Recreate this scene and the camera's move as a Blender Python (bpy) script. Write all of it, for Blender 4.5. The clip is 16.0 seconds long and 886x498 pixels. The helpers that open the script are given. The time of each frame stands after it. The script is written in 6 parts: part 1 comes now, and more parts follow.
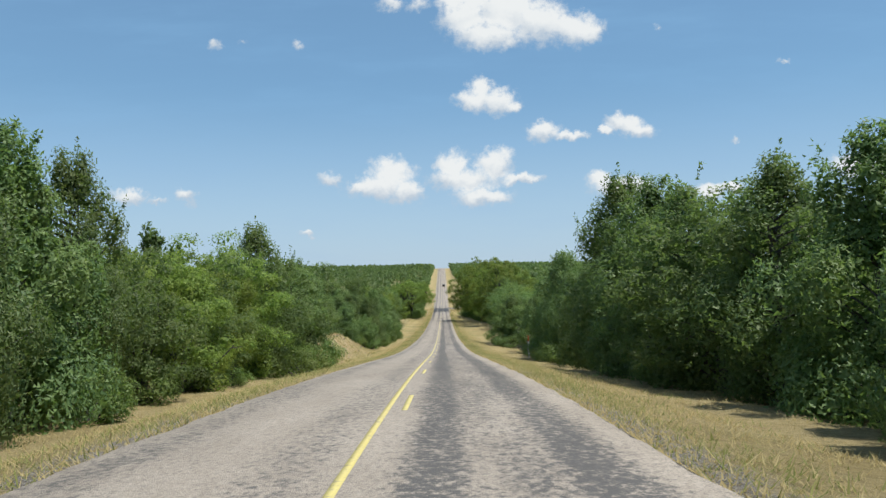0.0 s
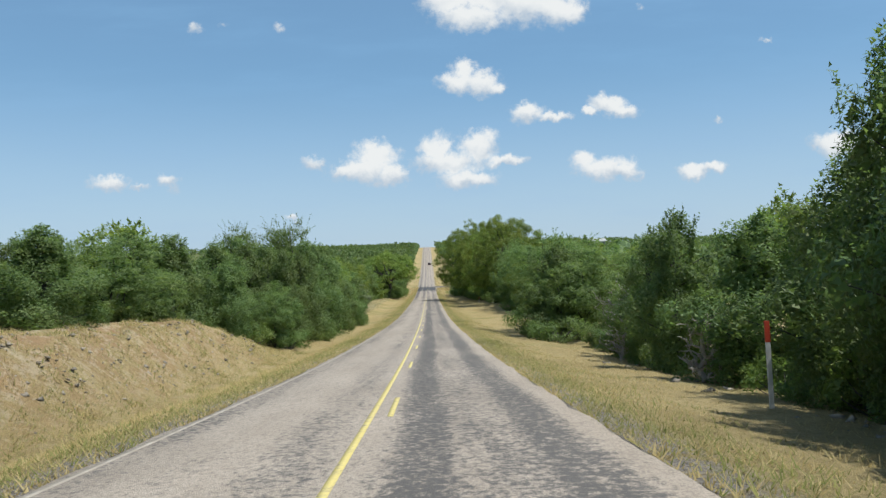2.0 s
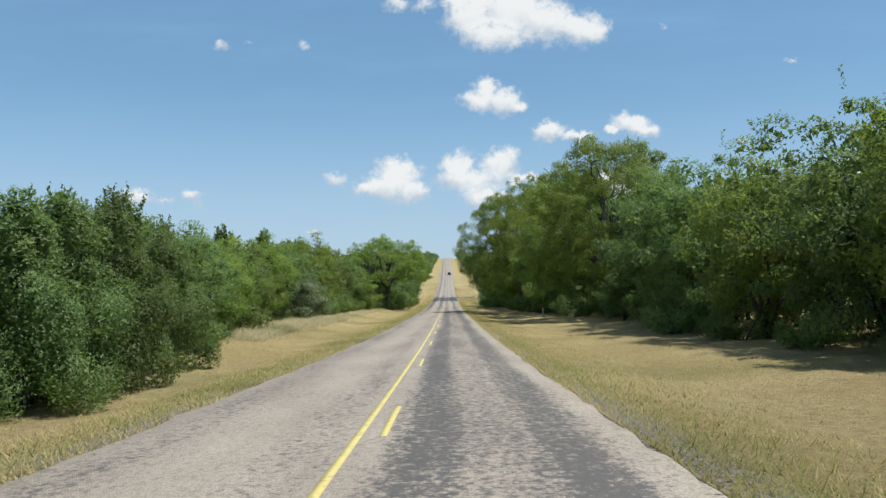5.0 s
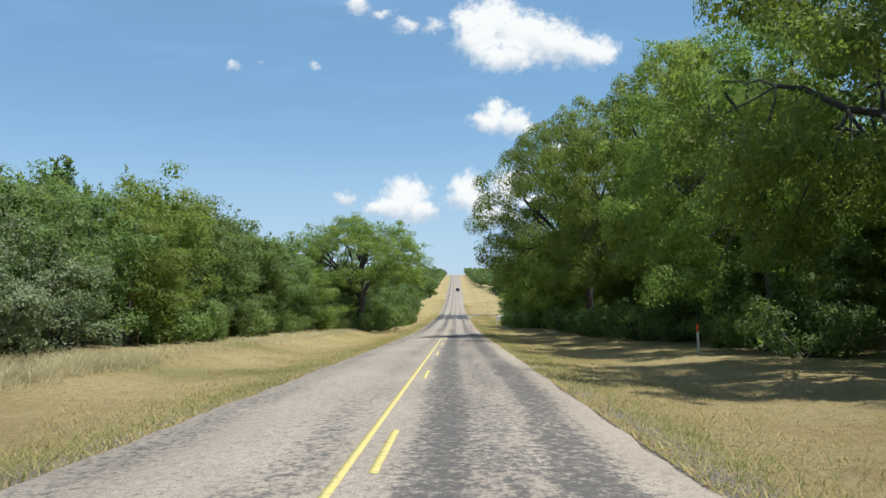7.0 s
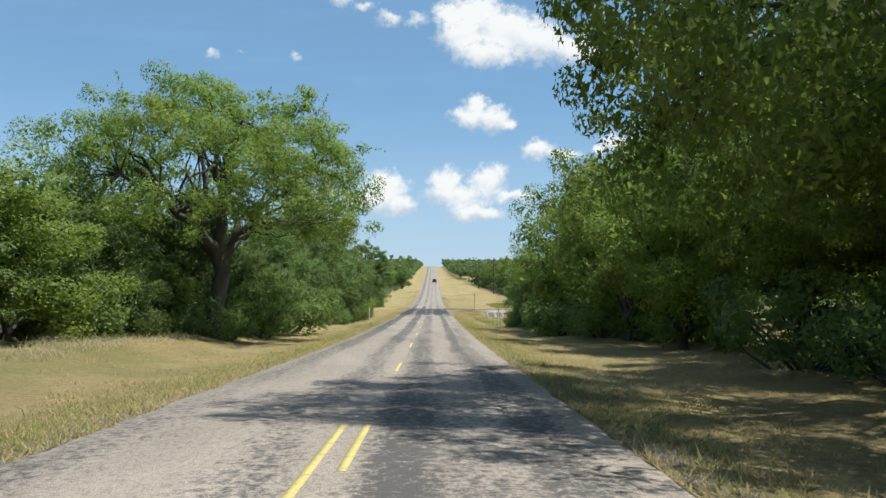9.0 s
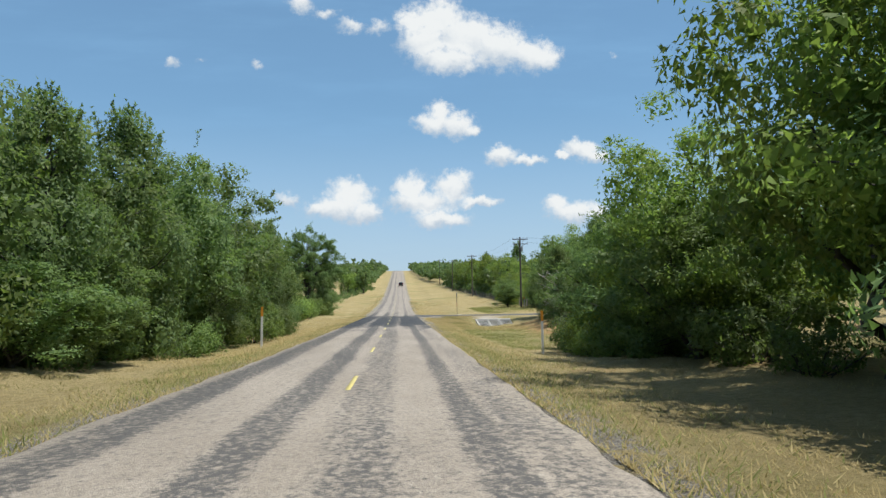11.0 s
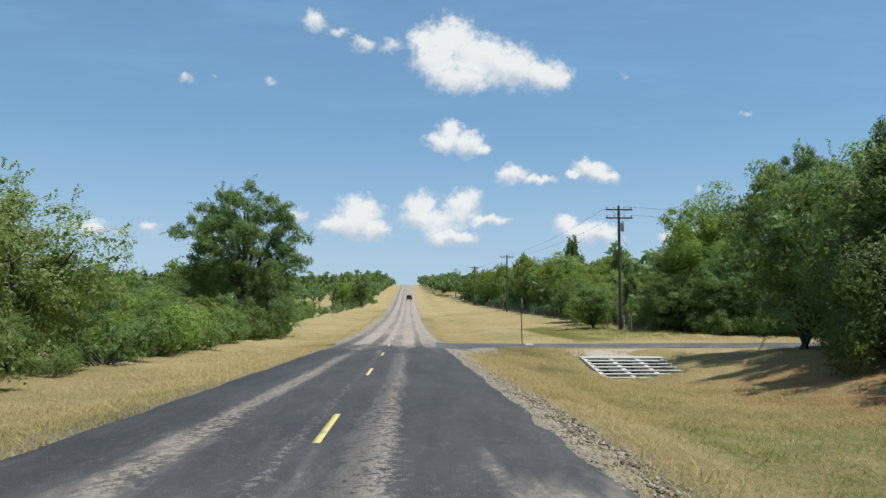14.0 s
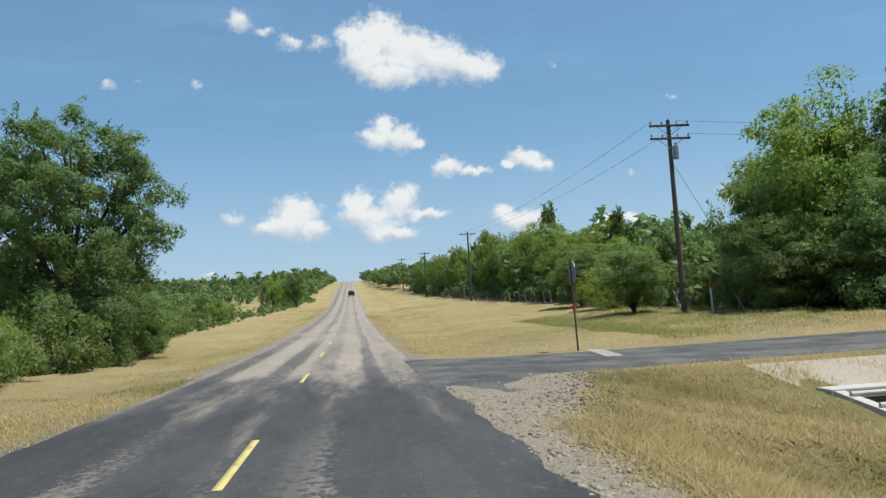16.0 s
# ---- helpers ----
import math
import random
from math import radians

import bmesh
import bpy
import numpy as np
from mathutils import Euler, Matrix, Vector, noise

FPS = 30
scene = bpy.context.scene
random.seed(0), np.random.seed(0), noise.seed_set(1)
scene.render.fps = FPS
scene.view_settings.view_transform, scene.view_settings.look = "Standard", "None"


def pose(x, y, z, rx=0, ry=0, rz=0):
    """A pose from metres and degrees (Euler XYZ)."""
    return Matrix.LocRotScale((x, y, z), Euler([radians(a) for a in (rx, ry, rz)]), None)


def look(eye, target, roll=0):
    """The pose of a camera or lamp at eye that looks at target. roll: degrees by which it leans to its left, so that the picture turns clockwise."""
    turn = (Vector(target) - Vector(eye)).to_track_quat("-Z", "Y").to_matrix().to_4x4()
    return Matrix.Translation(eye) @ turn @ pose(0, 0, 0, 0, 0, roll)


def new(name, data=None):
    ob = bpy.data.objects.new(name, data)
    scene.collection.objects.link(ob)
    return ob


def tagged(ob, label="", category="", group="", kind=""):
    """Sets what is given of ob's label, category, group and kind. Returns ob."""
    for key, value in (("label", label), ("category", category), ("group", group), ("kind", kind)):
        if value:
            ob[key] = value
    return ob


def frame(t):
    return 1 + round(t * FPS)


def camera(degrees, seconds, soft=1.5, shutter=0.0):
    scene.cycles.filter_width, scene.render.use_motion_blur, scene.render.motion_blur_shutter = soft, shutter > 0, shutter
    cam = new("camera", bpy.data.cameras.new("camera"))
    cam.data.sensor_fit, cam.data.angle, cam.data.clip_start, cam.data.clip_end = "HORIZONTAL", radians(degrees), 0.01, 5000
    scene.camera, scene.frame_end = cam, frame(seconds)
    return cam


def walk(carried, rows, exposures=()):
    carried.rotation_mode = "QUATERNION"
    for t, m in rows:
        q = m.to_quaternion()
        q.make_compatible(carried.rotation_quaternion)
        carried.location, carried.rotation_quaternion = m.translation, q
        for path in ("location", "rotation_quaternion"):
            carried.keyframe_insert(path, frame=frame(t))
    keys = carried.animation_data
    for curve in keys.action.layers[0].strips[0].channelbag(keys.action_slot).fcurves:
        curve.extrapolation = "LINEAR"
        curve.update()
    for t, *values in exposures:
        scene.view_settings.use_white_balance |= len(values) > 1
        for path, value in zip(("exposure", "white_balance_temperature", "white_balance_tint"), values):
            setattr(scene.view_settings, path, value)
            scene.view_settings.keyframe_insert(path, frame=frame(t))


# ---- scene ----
# A two-lane country road that drops into a wooded valley and climbs to a far crest. y runs along the road, x to the right of its centre line.
cam = camera(58.5, 16.0, soft=1.4)
EYE = 1.52

# height of the road's centre line, every 20 m down the first slope, then every 50 m
PROFILE_S = [-400, -60, 0, 20, 40, 60, 80, 100, 120, 140, 160, 180, 200, 220, 240, 260, 280, 300, 320, 340, 360, 380, 400,
             450, 500, 550, 600, 650, 700, 750, 800, 850, 885, 930, 1000, 1300, 5000]
PROFILE_Z = [6.0, 2.2, 0, -1.33, -3.03, -4.78, -6.31, -7.55, -8.72, -9.73, -10.6, -11.31, -11.92, -12.54, -13.14, -13.66, -14.04, -14.3,
             -14.52, -14.73, -14.93, -15.05, -15.01, -14.27, -12.85, -10.79, -8.29, -5.52, -2.73, 0.06, 2.86, 5.4, 6.6, 6.3, 4.5, -2.0, -30.0]
_FINE_S = np.arange(-400, 5001, 2.0)
_FINE_Z = np.interp(_FINE_S, PROFILE_S, PROFILE_Z)
_FINE_Z = np.convolve(np.pad(_FINE_Z, 8, mode="edge"), np.ones(9) / 9, mode="same")[8:-8]
_FINE_Z = np.convolve(np.pad(_FINE_Z, 8, mode="edge"), np.ones(7) / 7, mode="same")[8:-8]


def road_z(s):
    return np.interp(s, _FINE_S, _FINE_Z)


ROWS = [
    (0, 0.85, 0.0, -0.08, 1.72, -1.2),
    (0.5, 0.85, 12.25, 0.0, 0.95, -0.93),
    (1, 0.85, 24.5, -0.56, 0.45, -1.73),
    (1.5, 0.85, 36.75, -0.99, 0.33, -1.97),
    (2, 0.85, 49.55, -1.11, 0.44, -1.95),
    (2.5, 0.85, 62.4, -1.82, 0.35, 0.41),
    (3, 0.85, 75.2, -0.77, 0.94, 0.28),
    (3.5, 0.93, 87.8, -0.43, 0.97, -0.27),
    (4, 1.0, 100.3, -0.31, 1.16, -1.37),
    (4.5, 1.0, 113.0, -0.12, 1.33, -1.32),
    (5, 1.0, 125.7, 0.34, 1.74, -1.2),
    (5.5, 1.0, 138.4, 0.89, 2.22, -1.05),
    (6, 1.0, 151.1, 1.35, 2.63, -0.93),
    (6.5, 1.0, 163.8, 1.55, 2.8, -0.88),
    (7, 1.0, 176.4, 0.94, 3.19, -0.73),
    (7.5, 1.0, 188.8, 0.69, 3.51, 0.04),
    (8, 1.0, 201.0, 0.66, 3.46, 0.0),
    (8.5, 1.0, 213.5, -0.18, 3.32, 0.81),
    (9, 1.0, 225.5, -0.69, 2.81, 0.45),
    (9.5, 1.02, 237.0, -1.48, 2.77, -0.13),
    (10, 1.03, 247.5, -1.75, 2.85, -0.23),
    (10.5, 1.05, 257.3, -2.4, 3.05, -0.45),
    (11, 1.07, 266.8, -3.17, 3.28, -0.71),
    (11.5, 1.08, 276.0, -3.82, 3.47, -0.94),
    (12, 1.1, 285.1, -4.09, 3.56, -1.03),
    (12.5, 1.12, 294.7, -4.02, 3.74, -0.51),
    (13, 1.15, 304.0, -3.72, 4.21, -0.19),
    (13.5, 1.18, 312.7, -2.45, 4.43, -0.52),
    (14, 1.2, 320.6, -2.52, 4.59, 0.18),
    (14.5, 1.23, 328.0, -2.64, 4.34, 1.0),
    (15, 1.25, 334.8, -3.26, 4.01, -0.27),
    (15.5, 1.32, 341.2, -5.29, 3.53, -2.19),
    (16, 1.4, 347.3, -6.83, 4.08, -3.46),
]
walk(cam, [(t, pose(x, s, float(road_z(s)) + EYE, 90 + pitch, 0, yaw) @ pose(0, 0, 0, 0, 0, roll)) for t, x, s, yaw, pitch, roll in ROWS],
     exposures=[(0.0, 0.46, 6350, 7.0), (4.5, 0.46, 6350, 7.0), (7.0, 0.62, 6350, 7.0), (9.5, 0.57, 6350, 7.0), (12.0, 0.46, 6350, 7.0), (16.0, 0.44, 6350, 7.0)])

# ---- sky and sun ----
SUN_AZIMUTH, SUN_ELEVATION = 108.0, 66.0      # degrees; azimuth clockwise from the road's direction
world = bpy.data.worlds.new("sky")
scene.world = world
world.use_nodes = True
wn, wl = world.node_tree.nodes, world.node_tree.links
wn.clear()


def wnode(kind, **settings):
    n = wn.new(kind)
    for key, value in settings.items():
        if key == "operation":
            n.operation = value
        elif key == "use_clamp":
            n.use_clamp = value
        elif key == "blend_type":
            n.blend_type = value
        elif key == "data_type":
            n.data_type = value
    return n


sky = wn.new("ShaderNodeTexSky")
sky.sky_type, sky.sun_disc = "NISHITA", False
sky.sun_elevation, sky.sun_rotation = radians(SUN_ELEVATION), radians(SUN_AZIMUTH)
sky.air_density, sky.dust_density, sky.ozone_density, sky.altitude = 1.0, 0.25, 1.4, 300
geo = wn.new("ShaderNodeTexCoord")
parts = wn.new("ShaderNodeSeparateXYZ")
wl.new(geo.outputs["Generated"], parts.inputs[0])
ahead = wnode("ShaderNodeMath", operation="MAXIMUM")
ahead.inputs[1].default_value = 0.05
wl.new(parts.outputs["Y"], ahead.inputs[0])
uu, vv = wnode("ShaderNodeMath", operation="DIVIDE"), wnode("ShaderNodeMath", operation="DIVIDE")
wl.new(parts.outputs["X"], uu.inputs[0]), wl.new(ahead.outputs[0], uu.inputs[1])
wl.new(parts.outputs["Z"], vv.inputs[0]), wl.new(ahead.outputs[0], vv.inputs[1])
plane = wn.new("ShaderNodeCombineXYZ")
wl.new(uu.outputs[0], plane.inputs[0]), wl.new(vv.outputs[0], plane.inputs[1])


def sky_noise(scale, detail, rough, source):
    n = wn.new("ShaderNodeTexNoise")
    n.inputs["Scale"].default_value, n.inputs["Detail"].default_value, n.inputs["Roughness"].default_value = scale, detail, rough
    wl.new(source, n.inputs["Vector"])
    return n


# the puffs' outlines are pushed about by billowing noise
billow = sky_noise(34.0, 6.0, 0.62, plane.outputs[0])
shift = wnode("ShaderNodeVectorMath", operation="SUBTRACT")
shift.inputs[1].default_value = (0.5, 0.5, 0.5)
wl.new(billow.outputs["Color"], shift.inputs[0])
scaled = wnode("ShaderNodeVectorMath", operation="SCALE")
scaled.inputs["Scale"].default_value = 0.034
wl.new(shift.outputs[0], scaled.inputs[0])
warped = wnode("ShaderNodeVectorMath", operation="ADD")
wl.new(plane.outputs[0], warped.inputs[0]), wl.new(scaled.outputs[0], warped.inputs[1])
flat = wnode("ShaderNodeVectorMath", operation="MULTIPLY")
flat.inputs[1].default_value = (1, 1, 0)
wl.new(warped.outputs[0], flat.inputs[0])
nearest, under = None, None


def puff(u, v, ru, rv, thin=0.0):
    """One lobe of a cumulus in the sky ahead, as a distance field; a second field lies lower, for the grey undersides."""
    global nearest, under
    for lower in (False, True):
        m = wnode("ShaderNodeVectorMath", operation="MULTIPLY_ADD")
        m.inputs[1].default_value = (1 / ru, 1 / rv, 0)
        m.inputs[2].default_value = (-u / ru, -(v + (0.55 * rv if lower else 0)) / rv, 0)
        wl.new(flat.outputs[0], m.inputs[0])
        d = wnode("ShaderNodeVectorMath", operation="LENGTH")
        wl.new(m.outputs[0], d.inputs[0])
        if thin:
            more = wnode("ShaderNodeMath", operation="ADD")
            more.inputs[1].default_value = thin
            wl.new(d.outputs[1 if d.bl_idname == "ShaderNodeVectorMath" else 0], more.inputs[0])
            d = more
        before = under if lower else nearest
        if before is None:
            now = d.outputs[1 if d.bl_idname == "ShaderNodeVectorMath" else 0]
        else:
            k = wnode("ShaderNodeMath", operation="SMOOTH_MIN")
            k.inputs[2].default_value = 0.25
            wl.new(before, k.inputs[0]), wl.new(d.outputs[1 if d.bl_idname == "ShaderNodeVectorMath" else 0], k.inputs[1])
            now = k.outputs[0]
        if lower:
            under = now
        else:
            nearest = now


def clouds():
    # the large white cumulus
    puff(0.0528, 0.3534, 0.0414, 0.0321)
    puff(0.0177, 0.3501, 0.0243, 0.0186)
    puff(0.0350, 0.3250, 0.0357, 0.0286)
    puff(0.0899, 0.3302, 0.0471, 0.0343)
    puff(0.1306, 0.3189, 0.0443, 0.0329)
    puff(0.1713, 0.3083, 0.0393, 0.0243)
    puff(0.0647, 0.3001, 0.0500, 0.0200)
    puff(0.1898, 0.3019, 0.0229, 0.0157)
    # broken shreds beside it
    puff(-0.1227, 0.3733, 0.0243, 0.0186, 0.25)
    puff(-0.0950, 0.3600, 0.0300, 0.0120, 0.45)
    puff(-0.0566, 0.3470, 0.0300, 0.0130, 0.35)
    puff(-0.0238, 0.3450, 0.0300, 0.0180, 0.50)
    # small wisps up left
    puff(-0.2846, 0.2968, 0.0170, 0.0135, 0.50)
    puff(-0.2480, 0.3010, 0.0230, 0.0100, 0.80)
    puff(-0.1776, 0.2943, 0.0170, 0.0110, 0.55)
    # middle puff
    puff(0.0527, 0.2347, 0.0186, 0.0171)
    puff(0.0443, 0.2183, 0.0271, 0.0157)
    puff(0.0756, 0.2164, 0.0300, 0.0171)
    puff(0.0961, 0.2099, 0.0129, 0.0086)
    # flat pair
    puff(0.1322, 0.1756, 0.0243, 0.0129)
    puff(0.1651, 0.1708, 0.0243, 0.0071)
    puff(0.2370, 0.1839, 0.0243, 0.0157)
    puff(0.2547, 0.1744, 0.0229, 0.0114)
    puff(0.2127, 0.1741, 0.0129, 0.0064)
    # left puff
    puff(-0.0617, 0.1287, 0.0300, 0.0214)
    puff(-0.0755, 0.1115, 0.0429, 0.0186)
    puff(-0.0419, 0.1066, 0.0214, 0.0171)
    puff(-0.0990, 0.1110, 0.0186, 0.0100)
    puff(-0.1400, 0.1227, 0.0290, 0.0120, 0.40)
    # centre puff
    puff(0.0148, 0.1333, 0.0243, 0.0214)
    puff(0.0281, 0.1166, 0.0443, 0.0171)
    puff(0.0696, 0.1374, 0.0286, 0.0229)
    puff(0.1017, 0.1169, 0.0314, 0.0079)
    puff(0.0537, 0.0960, 0.0400, 0.0121)
    # right puff
    puff(0.2021, 0.1135, 0.0200, 0.0129)
    puff(0.2255, 0.1026, 0.0414, 0.0157)
    puff(0.2563, 0.0990, 0.0186, 0.0114)
    # low right puffs
    puff(0.3432, 0.0966, 0.0243, 0.0100)
    puff(0.3698, 0.1000, 0.0171, 0.0086)
    puff(0.5285, 0.1259, 0.0357, 0.0186)
    puff(0.5735, 0.1160, 0.0286, 0.0171)
    # faint scraps
    puff(0.4401, 0.2616, 0.0143, 0.0057, 0.6)
    puff(0.3717, 0.1603, 0.0157, 0.0079, 0.6)
    puff(0.2805, 0.3098, 0.0121, 0.0114, 0.6)
    # low left puffs
    puff(-0.3944, 0.1045, 0.0393, 0.0129, 0.25)
    puff(-0.3600, 0.0985, 0.0250, 0.0070, 0.5)
    puff(-0.3215, 0.1029, 0.0230, 0.0140, 0.25)
    puff(-0.1692, 0.0526, 0.0143, 0.0057, 0.25)

clouds()


def wmap(value, a, b, lo, hi):
    m = wn.new("ShaderNodeMapRange")
    m.interpolation_type = "SMOOTHSTEP"
    for i, x in enumerate((a, b, lo, hi)):
        m.inputs[i + 1].default_value = x
    wl.new(value, m.inputs[0])
    return m.outputs[0]


fray = sky_noise(95.0, 5.0, 0.65, plane.outputs[0])
edge = wnode("ShaderNodeMath", operation="MULTIPLY_ADD")
edge.inputs[1].default_value = 1.05
wl.new(fray.outputs["Fac"], edge.inputs[0]), wl.new(nearest, edge.inputs[2])
cover = wmap(edge.outputs[0], 0.98, 1.70, 1.0, 0.0)
lit = wnode("ShaderNodeMath", operation="MULTIPLY_ADD")
lit.inputs[1].default_value = 0.8
wl.new(billow.outputs["Fac"], lit.inputs[0]), wl.new(under, lit.inputs[2])
tone = wn.new("ShaderNodeMix")
tone.data_type = "RGBA"
wl.new(wmap(lit.outputs[0], 0.9, 1.75, 0.0, 1.0), tone.inputs["Factor"])
tone.inputs[6].default_value, tone.inputs[7].default_value = (0.90, 0.90, 0.90, 1), (0.55, 0.62, 0.71, 1)
# thin high haze drifting across the blue
streak = wnode("ShaderNodeVectorMath", operation="MULTIPLY")
streak.inputs[1].default_value = (2.2, 11.0, 1.0)
wl.new(plane.outputs[0], streak.inputs[0])
veil = sky_noise(1.6, 5.0, 0.6, streak.outputs[0])
mixer = wn.new("ShaderNodeMix")
mixer.data_type = "RGBA"
bg = wn.new("ShaderNodeBackground")
bg.inputs["Strength"].default_value = 0.70
SKY = 0.108
dim = wnode("ShaderNodeVectorMath", operation="SCALE")
dim.inputs["Scale"].default_value = SKY
wl.new(sky.outputs[0], dim.inputs[0])
hazed = wn.new("ShaderNodeMix")
hazed.data_type = "RGBA"
hazed.inputs[7].default_value = (0.27, 0.49, 0.76, 1)
wl.new(wmap(veil.outputs["Fac"], 0.42, 0.8, 0.36, 0.60), hazed.inputs["Factor"])
tint = wnode("ShaderNodeVectorMath", operation="MULTIPLY")
tint.inputs[1].default_value = (0.84, 1.00, 1.05)
wl.new(dim.outputs[0], tint.inputs[0])
wl.new(tint.outputs[0], hazed.inputs[6])
# pale summer haze low over the land
low = wn.new("ShaderNodeMix")
low.data_type = "RGBA"
low.inputs[7].default_value = (0.50, 0.615, 0.80, 1)
wl.new(wmap(parts.outputs["Z"], 0.0, 0.24, 0.62, 0.0), low.inputs["Factor"])
wl.new(hazed.outputs[2], low.inputs[6])
wl.new(low.outputs[2], mixer.inputs[6]), wl.new(tone.outputs[2], mixer.inputs[7])
front = wmap(parts.outputs["Y"], 0.1, 0.2, 0.0, 1.0)
both = wnode("ShaderNodeMath", operation="MULTIPLY")
wl.new(cover, both.inputs[0]), wl.new(front, both.inputs[1])
wl.new(both.outputs[0], mixer.inputs["Factor"])
# same scattered cumulus, added unseen over and behind the viewer for whiter fill light
dome = wnode("ShaderNodeVectorMath", operation="MULTIPLY")
dome.inputs[1].default_value = (1.0, 1.0, 1.6)
wl.new(geo.outputs["Generated"], dome.inputs[0])
flock = sky_noise(3.2, 6.0, 0.58, dome.outputs[0])
rear = wnode("ShaderNodeMath", operation="MULTIPLY")
wl.new(wmap(flock.outputs["Fac"], 0.52, 0.60, 0.0, 1.0), rear.inputs[0])
wl.new(wmap(parts.outputs["Y"], 0.35, 0.55, 1.0, 0.0), rear.inputs[1])
allround = wn.new("ShaderNodeMix")
allround.data_type = "RGBA"
wl.new(rear.outputs[0], allround.inputs["Factor"])
wl.new(mixer.outputs[2], allround.inputs[6])
allround.inputs[7].default_value = (0.88, 0.88, 0.89, 1)
wl.new(allround.outputs[2], bg.inputs["Color"])
wo = wn.new("ShaderNodeOutputWorld")
wl.new(bg.outputs[0], wo.inputs["Surface"])

sun = new("sun", bpy.data.lights.new("sun", "SUN"))
sun.data.energy, sun.data.angle, sun.data.color = 4.6, radians(0.53), (1.0, 0.955, 0.88)
_a, _e = radians(SUN_AZIMUTH), radians(SUN_ELEVATION)
sun.matrix_world = look((60, 200, 80), (60 - math.sin(_a) * math.cos(_e), 200 - math.cos(_a) * math.cos(_e), 80 - math.sin(_e)))


# ---- materials ----
class Mat:
    """Small wrapper to wire a procedural material."""

    def __init__(self, name):
        self.m = bpy.data.materials.new(name)
        self.m.use_nodes = True
        self.n, self.l = self.m.node_tree.nodes, self.m.node_tree.links
        self.p = self.n["Principled BSDF"]
        self.p.inputs["Specular IOR Level"].default_value = 0.3

    def add(self, kind, **ins):
        node = self.n.new(kind)
        for key, value in ins.items():
            node.inputs[key].default_value = value
        return node

    def wire(self, a, b):
        self.l.new(a, b)

    def coords(self, scale=(1, 1, 1)):
        c = self.add("ShaderNodeTexCoord")
        m = self.add("ShaderNodeMapping")
        m.inputs["Scale"].default_value = scale
        self.wire(c.outputs["Object"], m.inputs[0])
        return m.outputs[0]

    def noise(self, scale, detail=4.0, rough=0.6, stretch=(1, 1, 1)):
        n = self.add("ShaderNodeTexNoise", Scale=scale, Detail=detail, Roughness=rough)
        self.wire(self.coords(stretch), n.inputs["Vector"])
        return n.outputs["Fac"]

    def range(self, value, a, b, lo=0.0, hi=1.0):
        m = self.n.new("ShaderNodeMapRange")
        m.interpolation_type = "SMOOTHSTEP"
        for i, x in enumerate((a, b, lo, hi)):
            m.inputs[i + 1].default_value = x
        self.wire(value, m.inputs[0])
        return m.outputs[0]

    def math(self, op, a, b):
        m = self.n.new("ShaderNodeMath")
        m.operation = op
        for i, x in enumerate((a, b)):
            if isinstance(x, (int, float)):
                m.inputs[i].default_value = x
            else:
                self.wire(x, m.inputs[i])
        return m.outputs[0]

    def mix(self, f, a, b, blend="MIX"):
        m = self.n.new("ShaderNodeMix")
        m.data_type, m.blend_type = "RGBA", blend
        for sock, x in ((m.inputs["Factor"], f), (m.inputs[6], a), (m.inputs[7], b)):
            if isinstance(x, tuple):
                sock.default_value = (*x, 1)
            elif isinstance(x, (int, float)):
                sock.default_value = x
            else:
                self.wire(x, sock)
        return m.outputs[2]

    def bump(self, height, strength, distance):
        b = self.add("ShaderNodeBump", Strength=strength, Distance=distance)
        self.wire(height, b.inputs["Height"])
        self.wire(b.outputs[0], self.p.inputs["Normal"])

    def base(self, colour, rough=0.9):
        if isinstance(colour, tuple):
            self.p.inputs["Base Color"].default_value = (*colour, 1)
        else:
            self.wire(colour, self.p.inputs["Base Color"])
        self.p.inputs["Roughness"].default_value = rough
        return self.m


def leaf_material(name, dark, light, yellow, through_light=0.35):
    m = Mat(name)
    geom, info = m.add("ShaderNodeNewGeometry"), m.add("ShaderNodeObjectInfo")
    c = m.mix(geom.outputs["Random Per Island"], dark, light)
    c = m.mix(m.range(m.noise(0.35, 3.0), 0.45, 0.72, 0.0, 0.55), c, yellow)
    hue = m.add("ShaderNodeHueSaturation")
    m.wire(m.range(info.outputs["Random"], 0.0, 1.0, 0.485, 0.512), hue.inputs["Hue"])
    m.wire(m.range(info.outputs["Random"], 0.0, 1.0, 0.8, 1.2), hue.inputs["Value"])
    m.wire(c, hue.inputs["Color"])
    m.base(hue.outputs[0], 0.55)
    tr = m.add("ShaderNodeBsdfTranslucent")
    m.wire(m.mix(0.4, hue.outputs[0], (0.25, 0.40, 0.05)), tr.inputs["Color"])
    both = m.add("ShaderNodeMixShader")
    both.inputs[0].default_value = through_light
    m.wire(m.p.outputs[0], both.inputs[1]), m.wire(tr.outputs[0], both.inputs[2])
    m.wire(both.outputs[0], m.n["Material Output"].inputs["Surface"])
    return m.m


